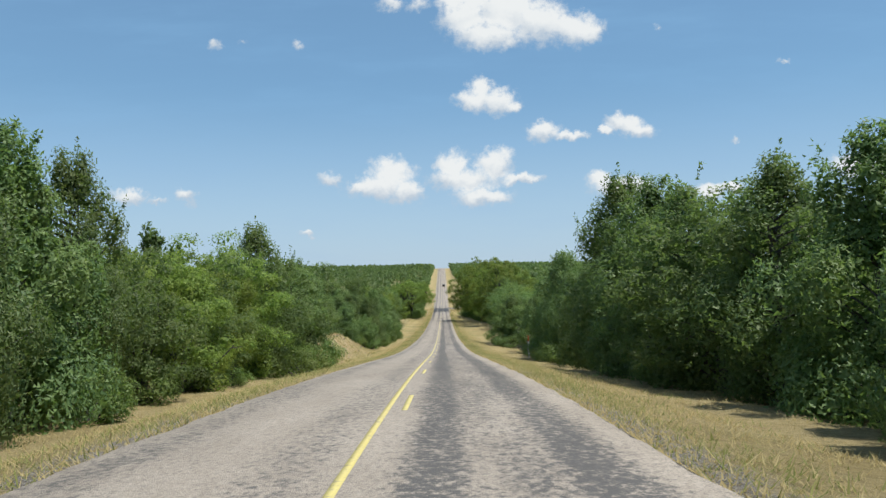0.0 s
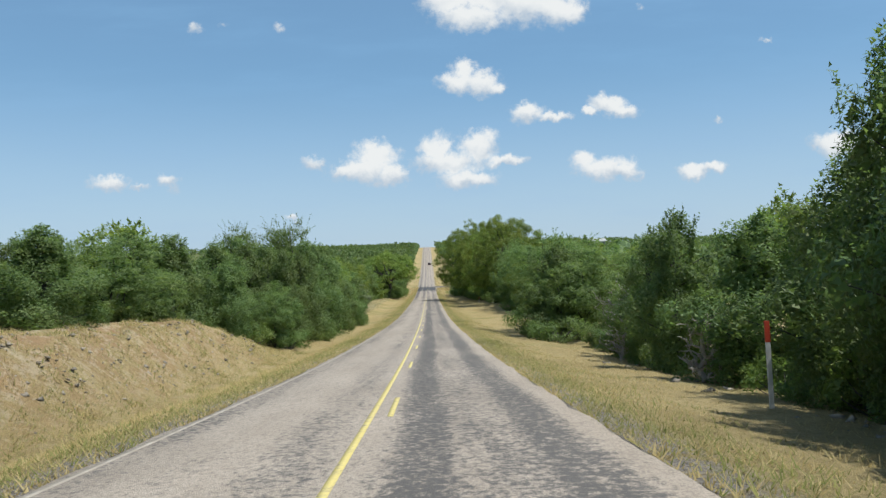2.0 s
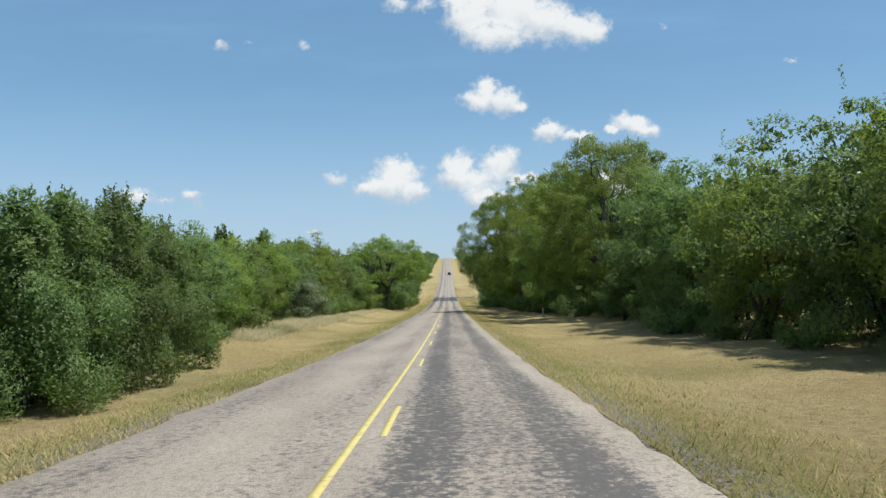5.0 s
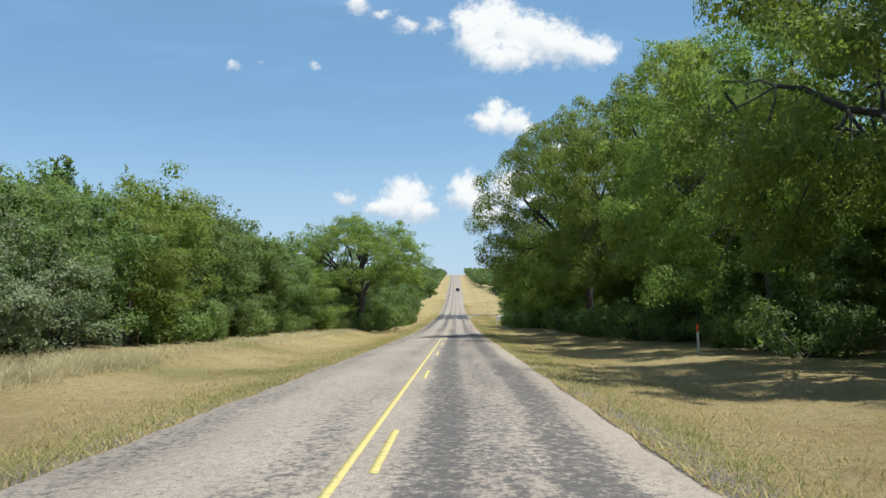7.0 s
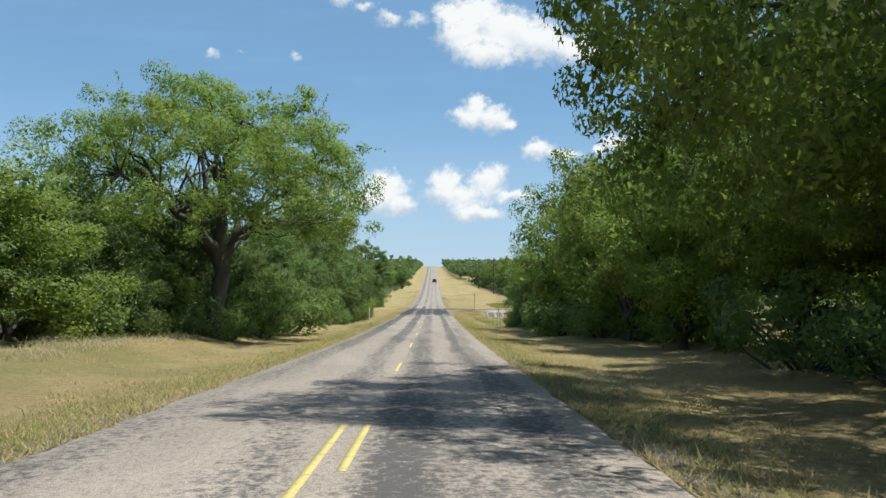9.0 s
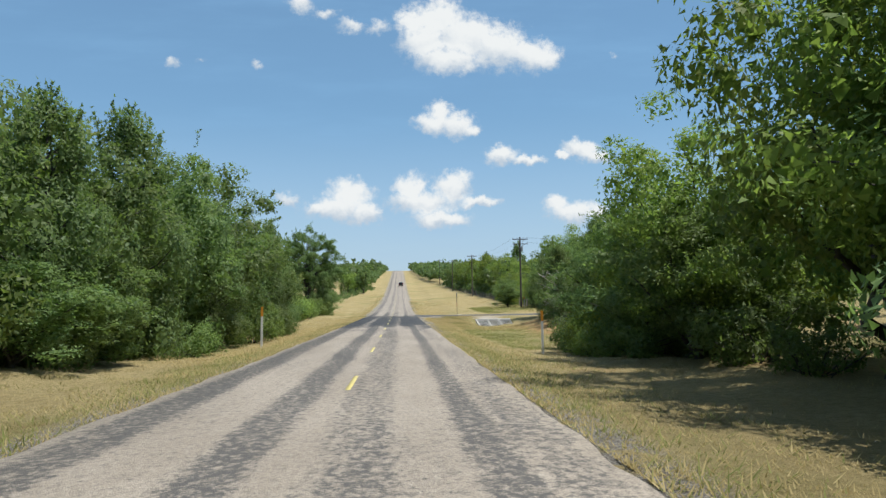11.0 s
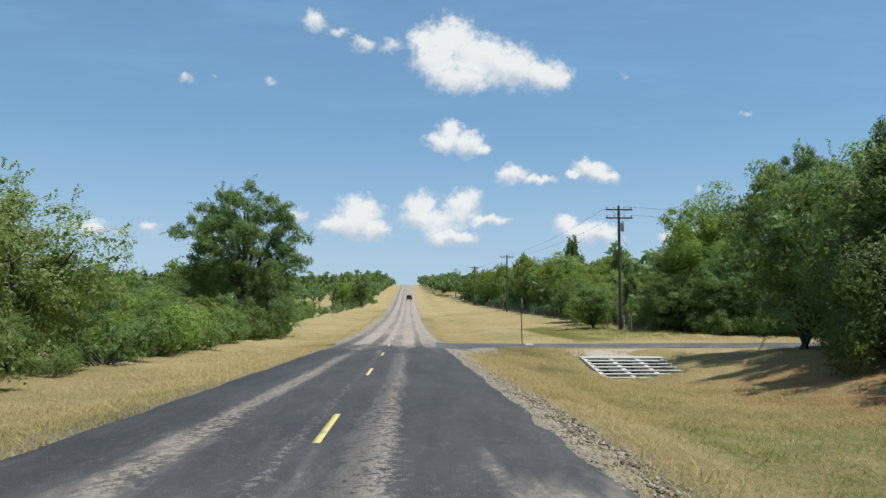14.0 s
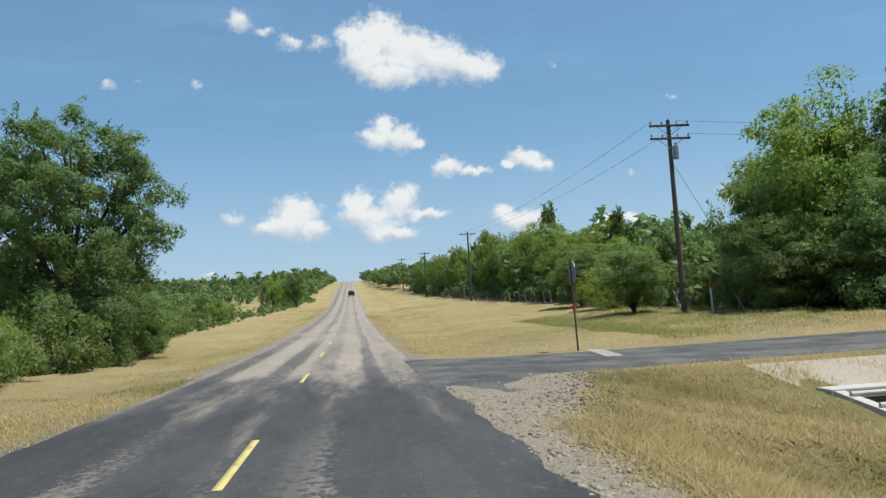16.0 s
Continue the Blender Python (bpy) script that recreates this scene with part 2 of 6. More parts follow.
LEAF_OAK = leaf_material("oak_leaves", (0.100, 0.154, 0.037), (0.248, 0.314, 0.067), (0.335, 0.35, 0.073), 0.56)
LEAF_ELM = leaf_material("elm_leaves", (0.080, 0.130, 0.050), (0.175, 0.242, 0.086), (0.22, 0.26, 0.08), 0.52)
LEAF_JUNIPER = leaf_material("juniper_sprays", (0.068, 0.114, 0.044), (0.154, 0.210, 0.074), (0.19, 0.22, 0.07), 0.46)
LEAF_DARK = leaf_material("deep_green_oak_leaves", (0.064, 0.112, 0.040), (0.148, 0.212, 0.070), (0.18, 0.22, 0.065), 0.46)
LEAF_SHRUB = leaf_material("shrub_leaves", (0.088, 0.138, 0.044), (0.185, 0.246, 0.072), (0.24, 0.27, 0.075), 0.50)
LEAF_YELLOW = leaf_material("yellow_green_leaves", (0.20, 0.25, 0.03), (0.33, 0.38, 0.05), (0.37, 0.38, 0.06), 0.48)
LEAF_BRIGHT = leaf_material("bright_shrub_leaves", (0.120, 0.180, 0.040), (0.250, 0.325, 0.068), (0.31, 0.36, 0.075), 0.50)
LEAF_PALE = leaf_material("pale_green_leaves", (0.14, 0.18, 0.06), (0.26, 0.31, 0.10), (0.30, 0.32, 0.09), 0.50)
LEAF_GREY = leaf_material("grey_green_leaves", (0.105, 0.135, 0.078), (0.205, 0.235, 0.140), (0.24, 0.24, 0.14), 0.40)
LEAF_BROWN = leaf_material("dry_brown_leaves", (0.15, 0.10, 0.045), (0.30, 0.21, 0.09), (0.26, 0.23, 0.09), 0.40)
LEAF_FAR = leaf_material("distant_leaves", (0.074, 0.120, 0.050), (0.155, 0.215, 0.084), (0.19, 0.23, 0.085), 0.45)

_m = Mat("bark")
_m.bump(_m.noise(9.0, 5.0, 0.7, (1, 1, 0.25)), 0.8, 0.03)
BARK = _m.base(_m.mix(_m.noise(4.0, 4.0, 0.6, (1, 1, 0.3)), (0.028, 0.027, 0.025), (0.115, 0.106, 0.096)), 0.95)
_m = Mat("dead_wood")
DEADWOOD = _m.base(_m.mix(_m.noise(5.0), (0.20, 0.18, 0.16), (0.40, 0.37, 0.33)), 0.95)

# chip seal worn to dark binder in the wheel paths, pale stone between them, a fresh dark patch at the junction
_m = Mat("chip_seal")
_c = _m.add("ShaderNodeTexCoord")
_x = _m.add("ShaderNodeSeparateXYZ")
_m.wire(_c.outputs["Object"], _x.inputs[0])
_wob = _m.math("MULTIPLY", _m.math("SUBTRACT", _m.noise(0.25, 3.0, 0.6, (1, 0.2, 1)), 0.5), 0.55)
_xx = _m.math("ADD", _x.outputs["X"], _wob)


def _band(centre, half, soft, strength=1.0):
    d = _m.math("ABSOLUTE", _m.math("SUBTRACT", _xx, centre), 0.0)
    return _m.range(d, half - soft, half + soft, strength, 0.0)


def _most(*bands):
    out = bands[0]
    for b in bands[1:]:
        out = _m.math("MAXIMUM", out, b)
    return out


# wheel paths on the slope, and the other set in the valley
_late = _m.range(_x.outputs["Y"], 225.0, 295.0)
_slope = _most(_band(0.7, 0.42, 0.3, 1.0), _band(2.3, 0.42, 0.3, 0.95), _band(1.5, 0.6, 0.2, 0.5), _band(-0.75, 0.4, 0.35, 0.42), _band(-2.75, 0.35, 0.3, 0.40))
_valley = _most(_band(-0.72, 0.36, 0.18, 1.0), _band(-2.6, 0.4, 0.2, 1.0), _band(0.5, 0.42, 0.2, 0.62), _band(1.98, 0.24, 0.14, 0.95), _band(2.7, 0.4, 0.3, 0.45))
_tracks = _m.math("ADD", _m.math("MULTIPLY", _slope, _m.math("SUBTRACT", 1.0, _late)), _m.math("MULTIPLY", _valley, _late))
_tracks = _m.math("MULTIPLY", _tracks, _m.range(_x.outputs["Y"], 372.0, 400.0, 1.0, 0.62))
_fine = _m.noise(9.0, 6.0, 0.80, (1.0, 0.75, 1))
_patchy = _m.noise(0.9, 5.0, 0.65, (1.2, 0.14, 1))
_sum = _m.math("ADD", _tracks, _m.math("ADD", _m.math("MULTIPLY", _m.math("SUBTRACT", _fine, 0.5), 5.0), _m.math("MULTIPLY", _m.math("SUBTRACT", _patchy, 0.5), 1.5)))
_worn = _m.range(_sum, 0.15, 1.08)
_y1 = _m.math("ADD", _x.outputs["Y"], _m.math("MULTIPLY", _m.math("SUBTRACT", _m.noise(0.5, 4.0, 0.6, (2.5, 0.4, 1)), 0.5), 40.0))
_patch = _m.math("MULTIPLY", _m.range(_y1, 318.0, 330.0), _m.range(_y1, 359.0, 376.0, 1.0, 0.0))
_keep = _most(_band(0.85, 0.36, 0.25, 1.0), _band(-1.5, 0.3, 0.25, 0.95), _band(-0.1, 0.14, 0.12, 0.6), _band(2.9, 0.2, 0.2, 0.5))
_ksum = _m.math("ADD", _keep, _m.math("ADD", _m.math("MULTIPLY", _m.math("SUBTRACT", _fine, 0.5), 4.5), _m.math("MULTIPLY", _m.math("SUBTRACT", _patchy, 0.5), 1.2)))
_keep = _m.math("MULTIPLY", _m.range(_ksum, 0.6, 1.35), _m.range(_x.outputs["Y"], 350.0, 364.0, 1.0, 0.0))
_patch = _m.math("MULTIPLY", _patch, _m.math("SUBTRACT", 1.0, _m.math("MULTIPLY", _keep, 0.9)))
_chip = _m.add("ShaderNodeTexVoronoi", Scale=55.0)
_m.wire(_c.outputs["Object"], _chip.inputs["Vector"])
_grit = _m.noise(38.0, 4.0, 0.8)
_stone = _m.mix(_m.range(_m.noise(0.7, 5.0, 0.65, (1, 0.25, 1)), 0.3, 0.7), (0.285, 0.242, 0.200), (0.365, 0.315, 0.265))
_stone = _m.mix(_m.range(_grit, 0.42, 0.66, 0.0, 0.75), _stone, (0.1292, 0.1122, 0.0918))
_blot = _m.noise(15.0, 4.0, 0.75, (1.0, 0.5, 1))
_stone = _m.mix(_m.range(_blot, 0.48, 0.66, 0.0, 0.42), _stone, (0.12, 0.104, 0.09))
_stone = _m.mix(_m.range(_blot, 0.30, 0.44, 0.5, 0.0), _stone, (0.38, 0.345, 0.29))
_dark = _m.mix(_grit, (0.0326, 0.0326, 0.0347), (0.0918, 0.0884, 0.087))
_col = _m.mix(_m.math("MULTIPLY", _worn, 0.9), _stone, _dark)
_fresh = _m.mix(_m.range(_m.noise(0.8, 5.0, 0.7, (1.5, 0.3, 1)), 0.3, 0.72), _m.mix(_grit, (0.0204, 0.0218, 0.0245), (0.0408, 0.0422, 0.0462)), _m.mix(_grit, (0.0374, 0.0388, 0.0408), (0.0714, 0.0714, 0.0734)))
_fresh = _m.mix(_m.range(_fine, 0.52, 0.70, 0.0, 0.55), _fresh, (0.135, 0.128, 0.120))
_col = _m.mix(_patch, _col, _fresh)
_m.bump(_m.math("ADD", _chip.outputs["Distance"], _m.math("MULTIPLY", _fine, 0.8)), 0.5, 0.02)
ROAD = _m.base(_col, 0.85)

_m = Mat("side_road_asphalt")
_s = _m.mix(_m.range(_m.noise(0.9, 5.0, 0.65), 0.35, 0.68), (0.0408, 0.0422, 0.0449), (0.1292, 0.1224, 0.1122))
_m.bump(_m.noise(60.0, 3.0, 0.7), 0.4, 0.015)
SIDE = _m.base(_m.mix(_m.range(_m.noise(70.0, 2.0), 0.4, 0.7, 0.0, 0.5), _s, (0.068, 0.068, 0.068)), 0.88)

_m = Mat("gravel")
_m.bump(_m.noise(28.0, 4.0, 0.75), 0.9, 0.04)
GRAVEL = _m.base(_m.mix(_m.range(_m.noise(1.2, 5.0, 0.7), 0.35, 0.65, 0.0, 0.7), _m.mix(_m.range(_m.noise(30.0, 5.0, 0.8), 0.38, 0.62), (0.100, 0.088, 0.070), (0.330, 0.290, 0.228)), (0.250, 0.205, 0.142)), 0.95)

_m = Mat("loose_stones")
STONES = _m.base(_m.mix(_m.add("ShaderNodeNewGeometry").outputs["Random Per Island"], (0.12, 0.105, 0.085), (0.31, 0.275, 0.225)), 0.9)

# mown dry grass: straw, with green patches and bare red earth
_m = Mat("dry_grass_ground")
_c = _m.add("ShaderNodeTexCoord")
_x = _m.add("ShaderNodeSeparateXYZ")
_m.wire(_c.outputs["Object"], _x.inputs[0])
_g = _m.mix(_m.range(_m.noise(0.16, 6.0, 0.65), 0.35, 0.66), (0.321, 0.248, 0.115), (0.410, 0.330, 0.172))
_g = _m.mix(_m.range(_m.noise(5.0, 6.0, 0.8), 0.40, 0.66, 0.0, 0.7), _g, (0.185, 0.146, 0.061))
_g = _m.mix(_m.range(_m.noise(34.0, 4.0, 0.8), 0.44, 0.62, 0.0, 0.5), _g, (0.150, 0.119, 0.043))
_g = _m.mix(_m.range(_m.noise(0.09, 4.0, 0.6), 0.52, 0.68, 0.0, 0.6), _g, (0.150, 0.149, 0.047))
_g = _m.mix(_m.range(_m.noise(0.22, 5.0, 0.7), 0.60, 0.74, 0.0, 0.7), _g, (0.225, 0.126, 0.061))
# bare red earth on the cut banks, greener growth in the damp ditch
def _zone(x0, x1, s0, s1, soft=1.5):
    a = _m.math("MULTIPLY", _m.range(_x.outputs["X"], x0 - soft, x0 + soft), _m.range(_x.outputs["X"], x1 - 2 * soft, x1 + 2 * soft, 1.0, 0.0))
    return _m.math("MULTIPLY", a, _m.math("MULTIPLY", _m.range(_x.outputs["Y"], s0 - 3.3 * soft, s0 + 3.3 * soft), _m.range(_x.outputs["Y"], s1 - 3.3 * soft, s1 + 3.3 * soft, 1.0, 0.0)))


_red = _zone(-15.0, -8.5, 58.0, 90.0)
_earth = _zone(11.0, 21.0, 306.0, 352.0)
_g = _m.mix(_m.math("MULTIPLY", _red, _m.range(_m.noise(0.7, 5.0, 0.7), 0.38, 0.62, 0.0, 0.75)), _g, (0.273, 0.160, 0.090))
_g = _m.mix(_m.math("MULTIPLY", _red, _m.range(_m.noise(2.4, 6.0, 0.8), 0.48, 0.60, 0.0, 0.8)), _g, (0.438, 0.368, 0.266))
_g = _m.mix(_m.math("MULTIPLY", _red, _m.range(_m.noise(3.7, 6.0, 0.8, (1, 1, 1.5)), 0.55, 0.66, 0.0, 0.7)), _g, (0.164, 0.129, 0.064))
_g = _m.mix(_m.math("MULTIPLY", _earth, _m.range(_m.noise(0.6, 6.0, 0.7), 0.36, 0.56, 0.0, 0.85)), _g, (0.273, 0.153, 0.061))
_g = _m.mix(_m.math("MULTIPLY", _zone(7.5, 11.5, 314.0, 354.0), _m.range(_m.noise(0.5, 5.0, 0.7), 0.36, 0.62, 0.0, 0.85)), _g, (0.137, 0.153, 0.047))
_off = _m.math("ABSOLUTE", _x.outputs["X"], 0.0)
_g = _m.mix(_m.math("MULTIPLY", _m.range(_off, 3.6, 4.3, 1.0, 0.0), _m.range(_m.noise(1.6, 4.0), 0.3, 0.5)), _g, _m.mix(_m.range(_m.noise(26.0, 3.0, 0.7), 0.4, 0.6), (0.137, 0.122, 0.107), (0.314, 0.286, 0.252)))
_g = _m.mix(_m.math("MULTIPLY", _m.range(_off, 24.0, 44.0, 0.0, 0.9), _m.math("SUBTRACT", 1.0, _m.math("MULTIPLY", _zone(12.0, 55.0, 92.0, 155.0, 8.0), _m.range(_m.noise(0.07, 4.0, 0.6), 0.36, 0.56)))), _g, _m.mix(_m.noise(0.4, 4.0), (0.048, 0.075, 0.021), (0.096, 0.115, 0.036)))
_m.bump(_m.noise(11.0, 6.0, 0.8), 1.0, 0.10)
GROUND = _m.base(_g, 1.0)


def blade_material(name, a, b):
    m = Mat(name)
    geom = m.add("ShaderNodeNewGeometry")
    c = m.mix(geom.outputs["Random Per Island"], a, b)
    c = m.mix(m.range(m.noise(0.11, 4.0, 0.6), 0.52, 0.68, 0.0, 0.6), c, (0.137, 0.149, 0.043))
    m.base(c, 0.8)
    tr = m.add("ShaderNodeBsdfTranslucent")
    m.wire(c, tr.inputs["Color"])
    both = m.add("ShaderNodeMixShader")
    both.inputs[0].default_value = 0.45
    m.wire(m.p.outputs[0], both.inputs[1]), m.wire(tr.outputs[0], both.inputs[2])
    m.wire(both.outputs[0], m.n["Material Output"].inputs["Surface"])
    return m.m


STRAW = blade_material("straw_blades", (0.314, 0.244, 0.100), (0.478, 0.391, 0.201))
PALE = blade_material("pale_tall_grass", (0.34, 0.30, 0.17), (0.50, 0.45, 0.28))
WEED = blade_material("green_weeds", (0.136, 0.1632, 0.0408), (0.2856, 0.2788, 0.0952))

_m = Mat("yellow_road_paint")
_wear = _m.range(_m.noise(7.0, 6.0, 0.8), 0.50, 0.66)
_m.bump(_m.noise(60.0, 3.0, 0.7), 0.4, 0.01)
PAINT = _m.base(_m.mix(_wear, _m.mix(_m.noise(3.0), (0.44, 0.365, 0.115), (0.52, 0.445, 0.18)), (0.25, 0.215, 0.145)), 0.7)
_m = Mat("worn_white_road_paint")
WHITE_PAINT = _m.base(_m.mix(_m.range(_m.noise(3.0, 5.0, 0.7), 0.36, 0.60), (0.33, 0.30, 0.255), (0.25, 0.222, 0.185)), 0.8)


def plain(name, a, b, scale=6.0, rough=0.7, metal=0.0):
    m = Mat(name)
    m.p.inputs["Metallic"].default_value = metal
    return m.base(m.mix(m.noise(scale, 5.0, 0.65), a, b), rough)


CONCRETE = plain("weathered_concrete", (0.34, 0.3196, 0.2856), (0.4488, 0.4284, 0.3944), 2.5, 0.9)
SANDY = plain("sandy_concrete", (0.25, 0.22, 0.175), (0.37, 0.33, 0.275), 3.0, 0.95)
PIPE = plain("galvanised_pipe", (0.3536, 0.3536, 0.3468), (0.476, 0.476, 0.4624), 4.0, 0.55)
# near black: damp earth with the pit's shade put into its colour
SHADED_EARTH = plain("damp_earth_with_pit_shade", (0.0306, 0.0238, 0.017), (0.0612, 0.0476, 0.034), 4.0, 0.95)
POLEWOOD = plain("creosoted_pole_wood", (0.0578, 0.0476, 0.0394), (0.1088, 0.0918, 0.0782), 3.0, 0.9)
FENCEWOOD = plain("grey_cedar_post", (0.136, 0.119, 0.102), (0.2448, 0.2244, 0.1972), 5.0, 0.95)
WIRE = plain("dull_wire", (0.068, 0.068, 0.068), (0.1088, 0.1088, 0.1088), 3.0, 0.5, 0.6)
CERAMIC = plain("brown_porcelain", (0.1088, 0.0816, 0.068), (0.1904, 0.1632, 0.1496), 3.0, 0.3)
STEEL = plain("galvanised_sign_steel", (0.2312, 0.238, 0.2448), (0.3128, 0.3196, 0.3264), 6.0, 0.45, 0.7)
RUST = plain("dark_sign_post_steel", (0.068, 0.0578, 0.051), (0.1156, 0.0952, 0.0816), 8.0, 0.7, 0.3)
MARKER_WHITE = plain("white_marker_plastic", (0.4624, 0.4556, 0.4352), (0.544, 0.5372, 0.5236), 5.0, 0.6)
MARKER_ORANGE = plain("orange_reflector", (0.4216, 0.17, 0.0136), (0.4896, 0.2244, 0.0272), 5.0, 0.45)
MARKER_RED = plain("red_reflector", (0.34, 0.0408, 0.0204), (0.408, 0.0612, 0.034), 5.0, 0.45)
CAR_PAINT = plain("dark_car_paint", (0.0238, 0.0252, 0.0286), (0.034, 0.0354, 0.0394), 2.0, 0.25)
CAR_GLASS = plain("dark_car_glass", (0.0082, 0.0095, 0.0109), (0.0136, 0.015, 0.017), 2.0, 0.08)
RUBBER = plain("black_tyre_rubber", (0.0102, 0.0102, 0.0102), (0.0204, 0.0204, 0.0204), 8.0, 0.9)
TAIL_RED = plain("red_lamp_plastic", (0.238, 0.0136, 0.0102), (0.2856, 0.0204, 0.0136), 4.0, 0.25)
SIDING = plain("pale_house_siding", (0.374, 0.3672, 0.3468), (0.4488, 0.442, 0.4216), 1.0, 0.8)
ROOFING = plain("grey_metal_roof", (0.2584, 0.2652, 0.272), (0.34, 0.3468, 0.3536), 1.0, 0.5)
WINDOW = plain("dark_window_glass", (0.0204, 0.0238, 0.0272), (0.034, 0.0374, 0.0408), 1.0, 0.15)


# ---- helpers of this scene ----
def mesh_of(name, verts, quads, material, tris=None):
    """A mesh from arrays of vertices, quads and triangles."""
    verts = np.asarray(verts, np.float32).reshape(-1, 3)
    quads = np.asarray(quads if quads is not None and len(quads) else np.zeros((0, 4)), np.int32).reshape(-1, 4)
    tris = np.asarray(tris if tris is not None and len(tris) else np.zeros((0, 3)), np.int32).reshape(-1, 3)
    me = bpy.data.meshes.new(name)
    me.vertices.add(len(verts))
    me.vertices.foreach_set("co", verts.ravel())
    loops = np.concatenate([quads.ravel(), tris.ravel()])
    me.loops.add(len(loops))
    me.loops.foreach_set("vertex_index", loops)
    starts = np.concatenate([np.arange(len(quads)) * 4, len(quads) * 4 + np.arange(len(tris)) * 3]).astype(np.int32)
    me.polygons.add(len(starts))
    me.polygons.foreach_set("loop_start", starts)
    me.update(calc_edges=True)
    me.materials.append(material)
    return me


def part(name, data, material, parent, label="", smooth=False):
    """Links a bmesh or a mesh as one object under a thing or a part."""
    if isinstance(data, bmesh.types.BMesh):
        me = bpy.data.meshes.new(name)
        data.to_mesh(me)
        data.free()
        me.materials.append(material)
    else:
        me = data
    if smooth:
        me.polygons.foreach_set("use_smooth", [True] * len(me.polygons))
    ob = new(name, me)
    ob.parent = parent
    if label:
        tagged(ob, label)
    return ob


def thing(name, m, label, category, group="", kind=""):
    ob = new(name)
    ob.empty_display_size = 0.2
    ob.matrix_world = m
    return tagged(ob, label, category, group, kind)


def box(bm, size, centre, bevel=0.0, turn=None):
    made = bmesh.ops.create_cube(bm, size=1.0, matrix=Matrix.LocRotScale(centre, turn, size))
    if bevel:
        edges = {e for v in made["verts"] for e in v.link_edges}
        bmesh.ops.bevel(bm, geom=list(edges), offset=bevel, segments=2, affect="EDGES", profile=0.7)
    return bm


def rod(bm, a, b, r1, r2=None, sides=8):
    a, b = Vector(a), Vector(b)
    m = Matrix.Translation((a + b) / 2) @ (b - a).to_track_quat("Z", "Y").to_matrix().to_4x4()
    bmesh.ops.create_cone(bm, cap_ends=True, segments=sides, radius1=r1, radius2=r1 if r2 is None else r2, depth=(b - a).length, matrix=m)
    return bm


# ---- the land ----
# beside the road, by distance along it: height off the road's level of the ditch (7 m out), the bank (11 m) and the land beyond (22 m)
LEFT_LAND = [(-60, -0.8, -1.0, -0.6), (20, -0.8, -0.9, -0.3), (52, -0.9, -0.6, 0.4), (62, -0.9, -0.2, 1.2), (69, -0.8, 1.5, 2.4), (89, -0.8, 1.7, 2.5), (101, -0.8, -0.2, 0.6),
             (150, -0.5, -0.3, 0.2), (180, -0.25, 0.25, 0.7), (285, -0.25, 0.3, 0.7), (305, -0.55, -0.6, -0.2), (340, -0.5, -0.5, 0.0),
             (370, -0.3, -0.15, 0.2), (450, -0.3, -0.1, 0.2), (520, -0.3, 0.0, 0.3), (1000, -0.2, 0.2, 0.5)]
RIGHT_LAND = [(-60, -0.5, -0.9, -0.5), (100, -0.5, -0.9, -0.4), (125, -0.4, -0.25, 0.2), (200, -0.3, -0.1, 0.3), (290, -0.25, -0.1, 0.2),
              (305, -0.7, -0.8, 0.7), (330, -0.9, -0.75, 1.6), (350, -0.8, -1.0, 1.1), (354, -0.75, -1.2, 0.6), (362, -0.25, -0.35, 0.1), (380, -0.1, 0.15, 0.6),
              (450, -0.2, 0.3, 1.1), (600, -0.2, 0.3, 0.9), (1000, -0.2, 0.2, 0.6)]


def ramp(a, lo, hi):
    t = np.clip((a - lo) / (hi - lo), 0, 1)
    return t * t * (3 - 2 * t)


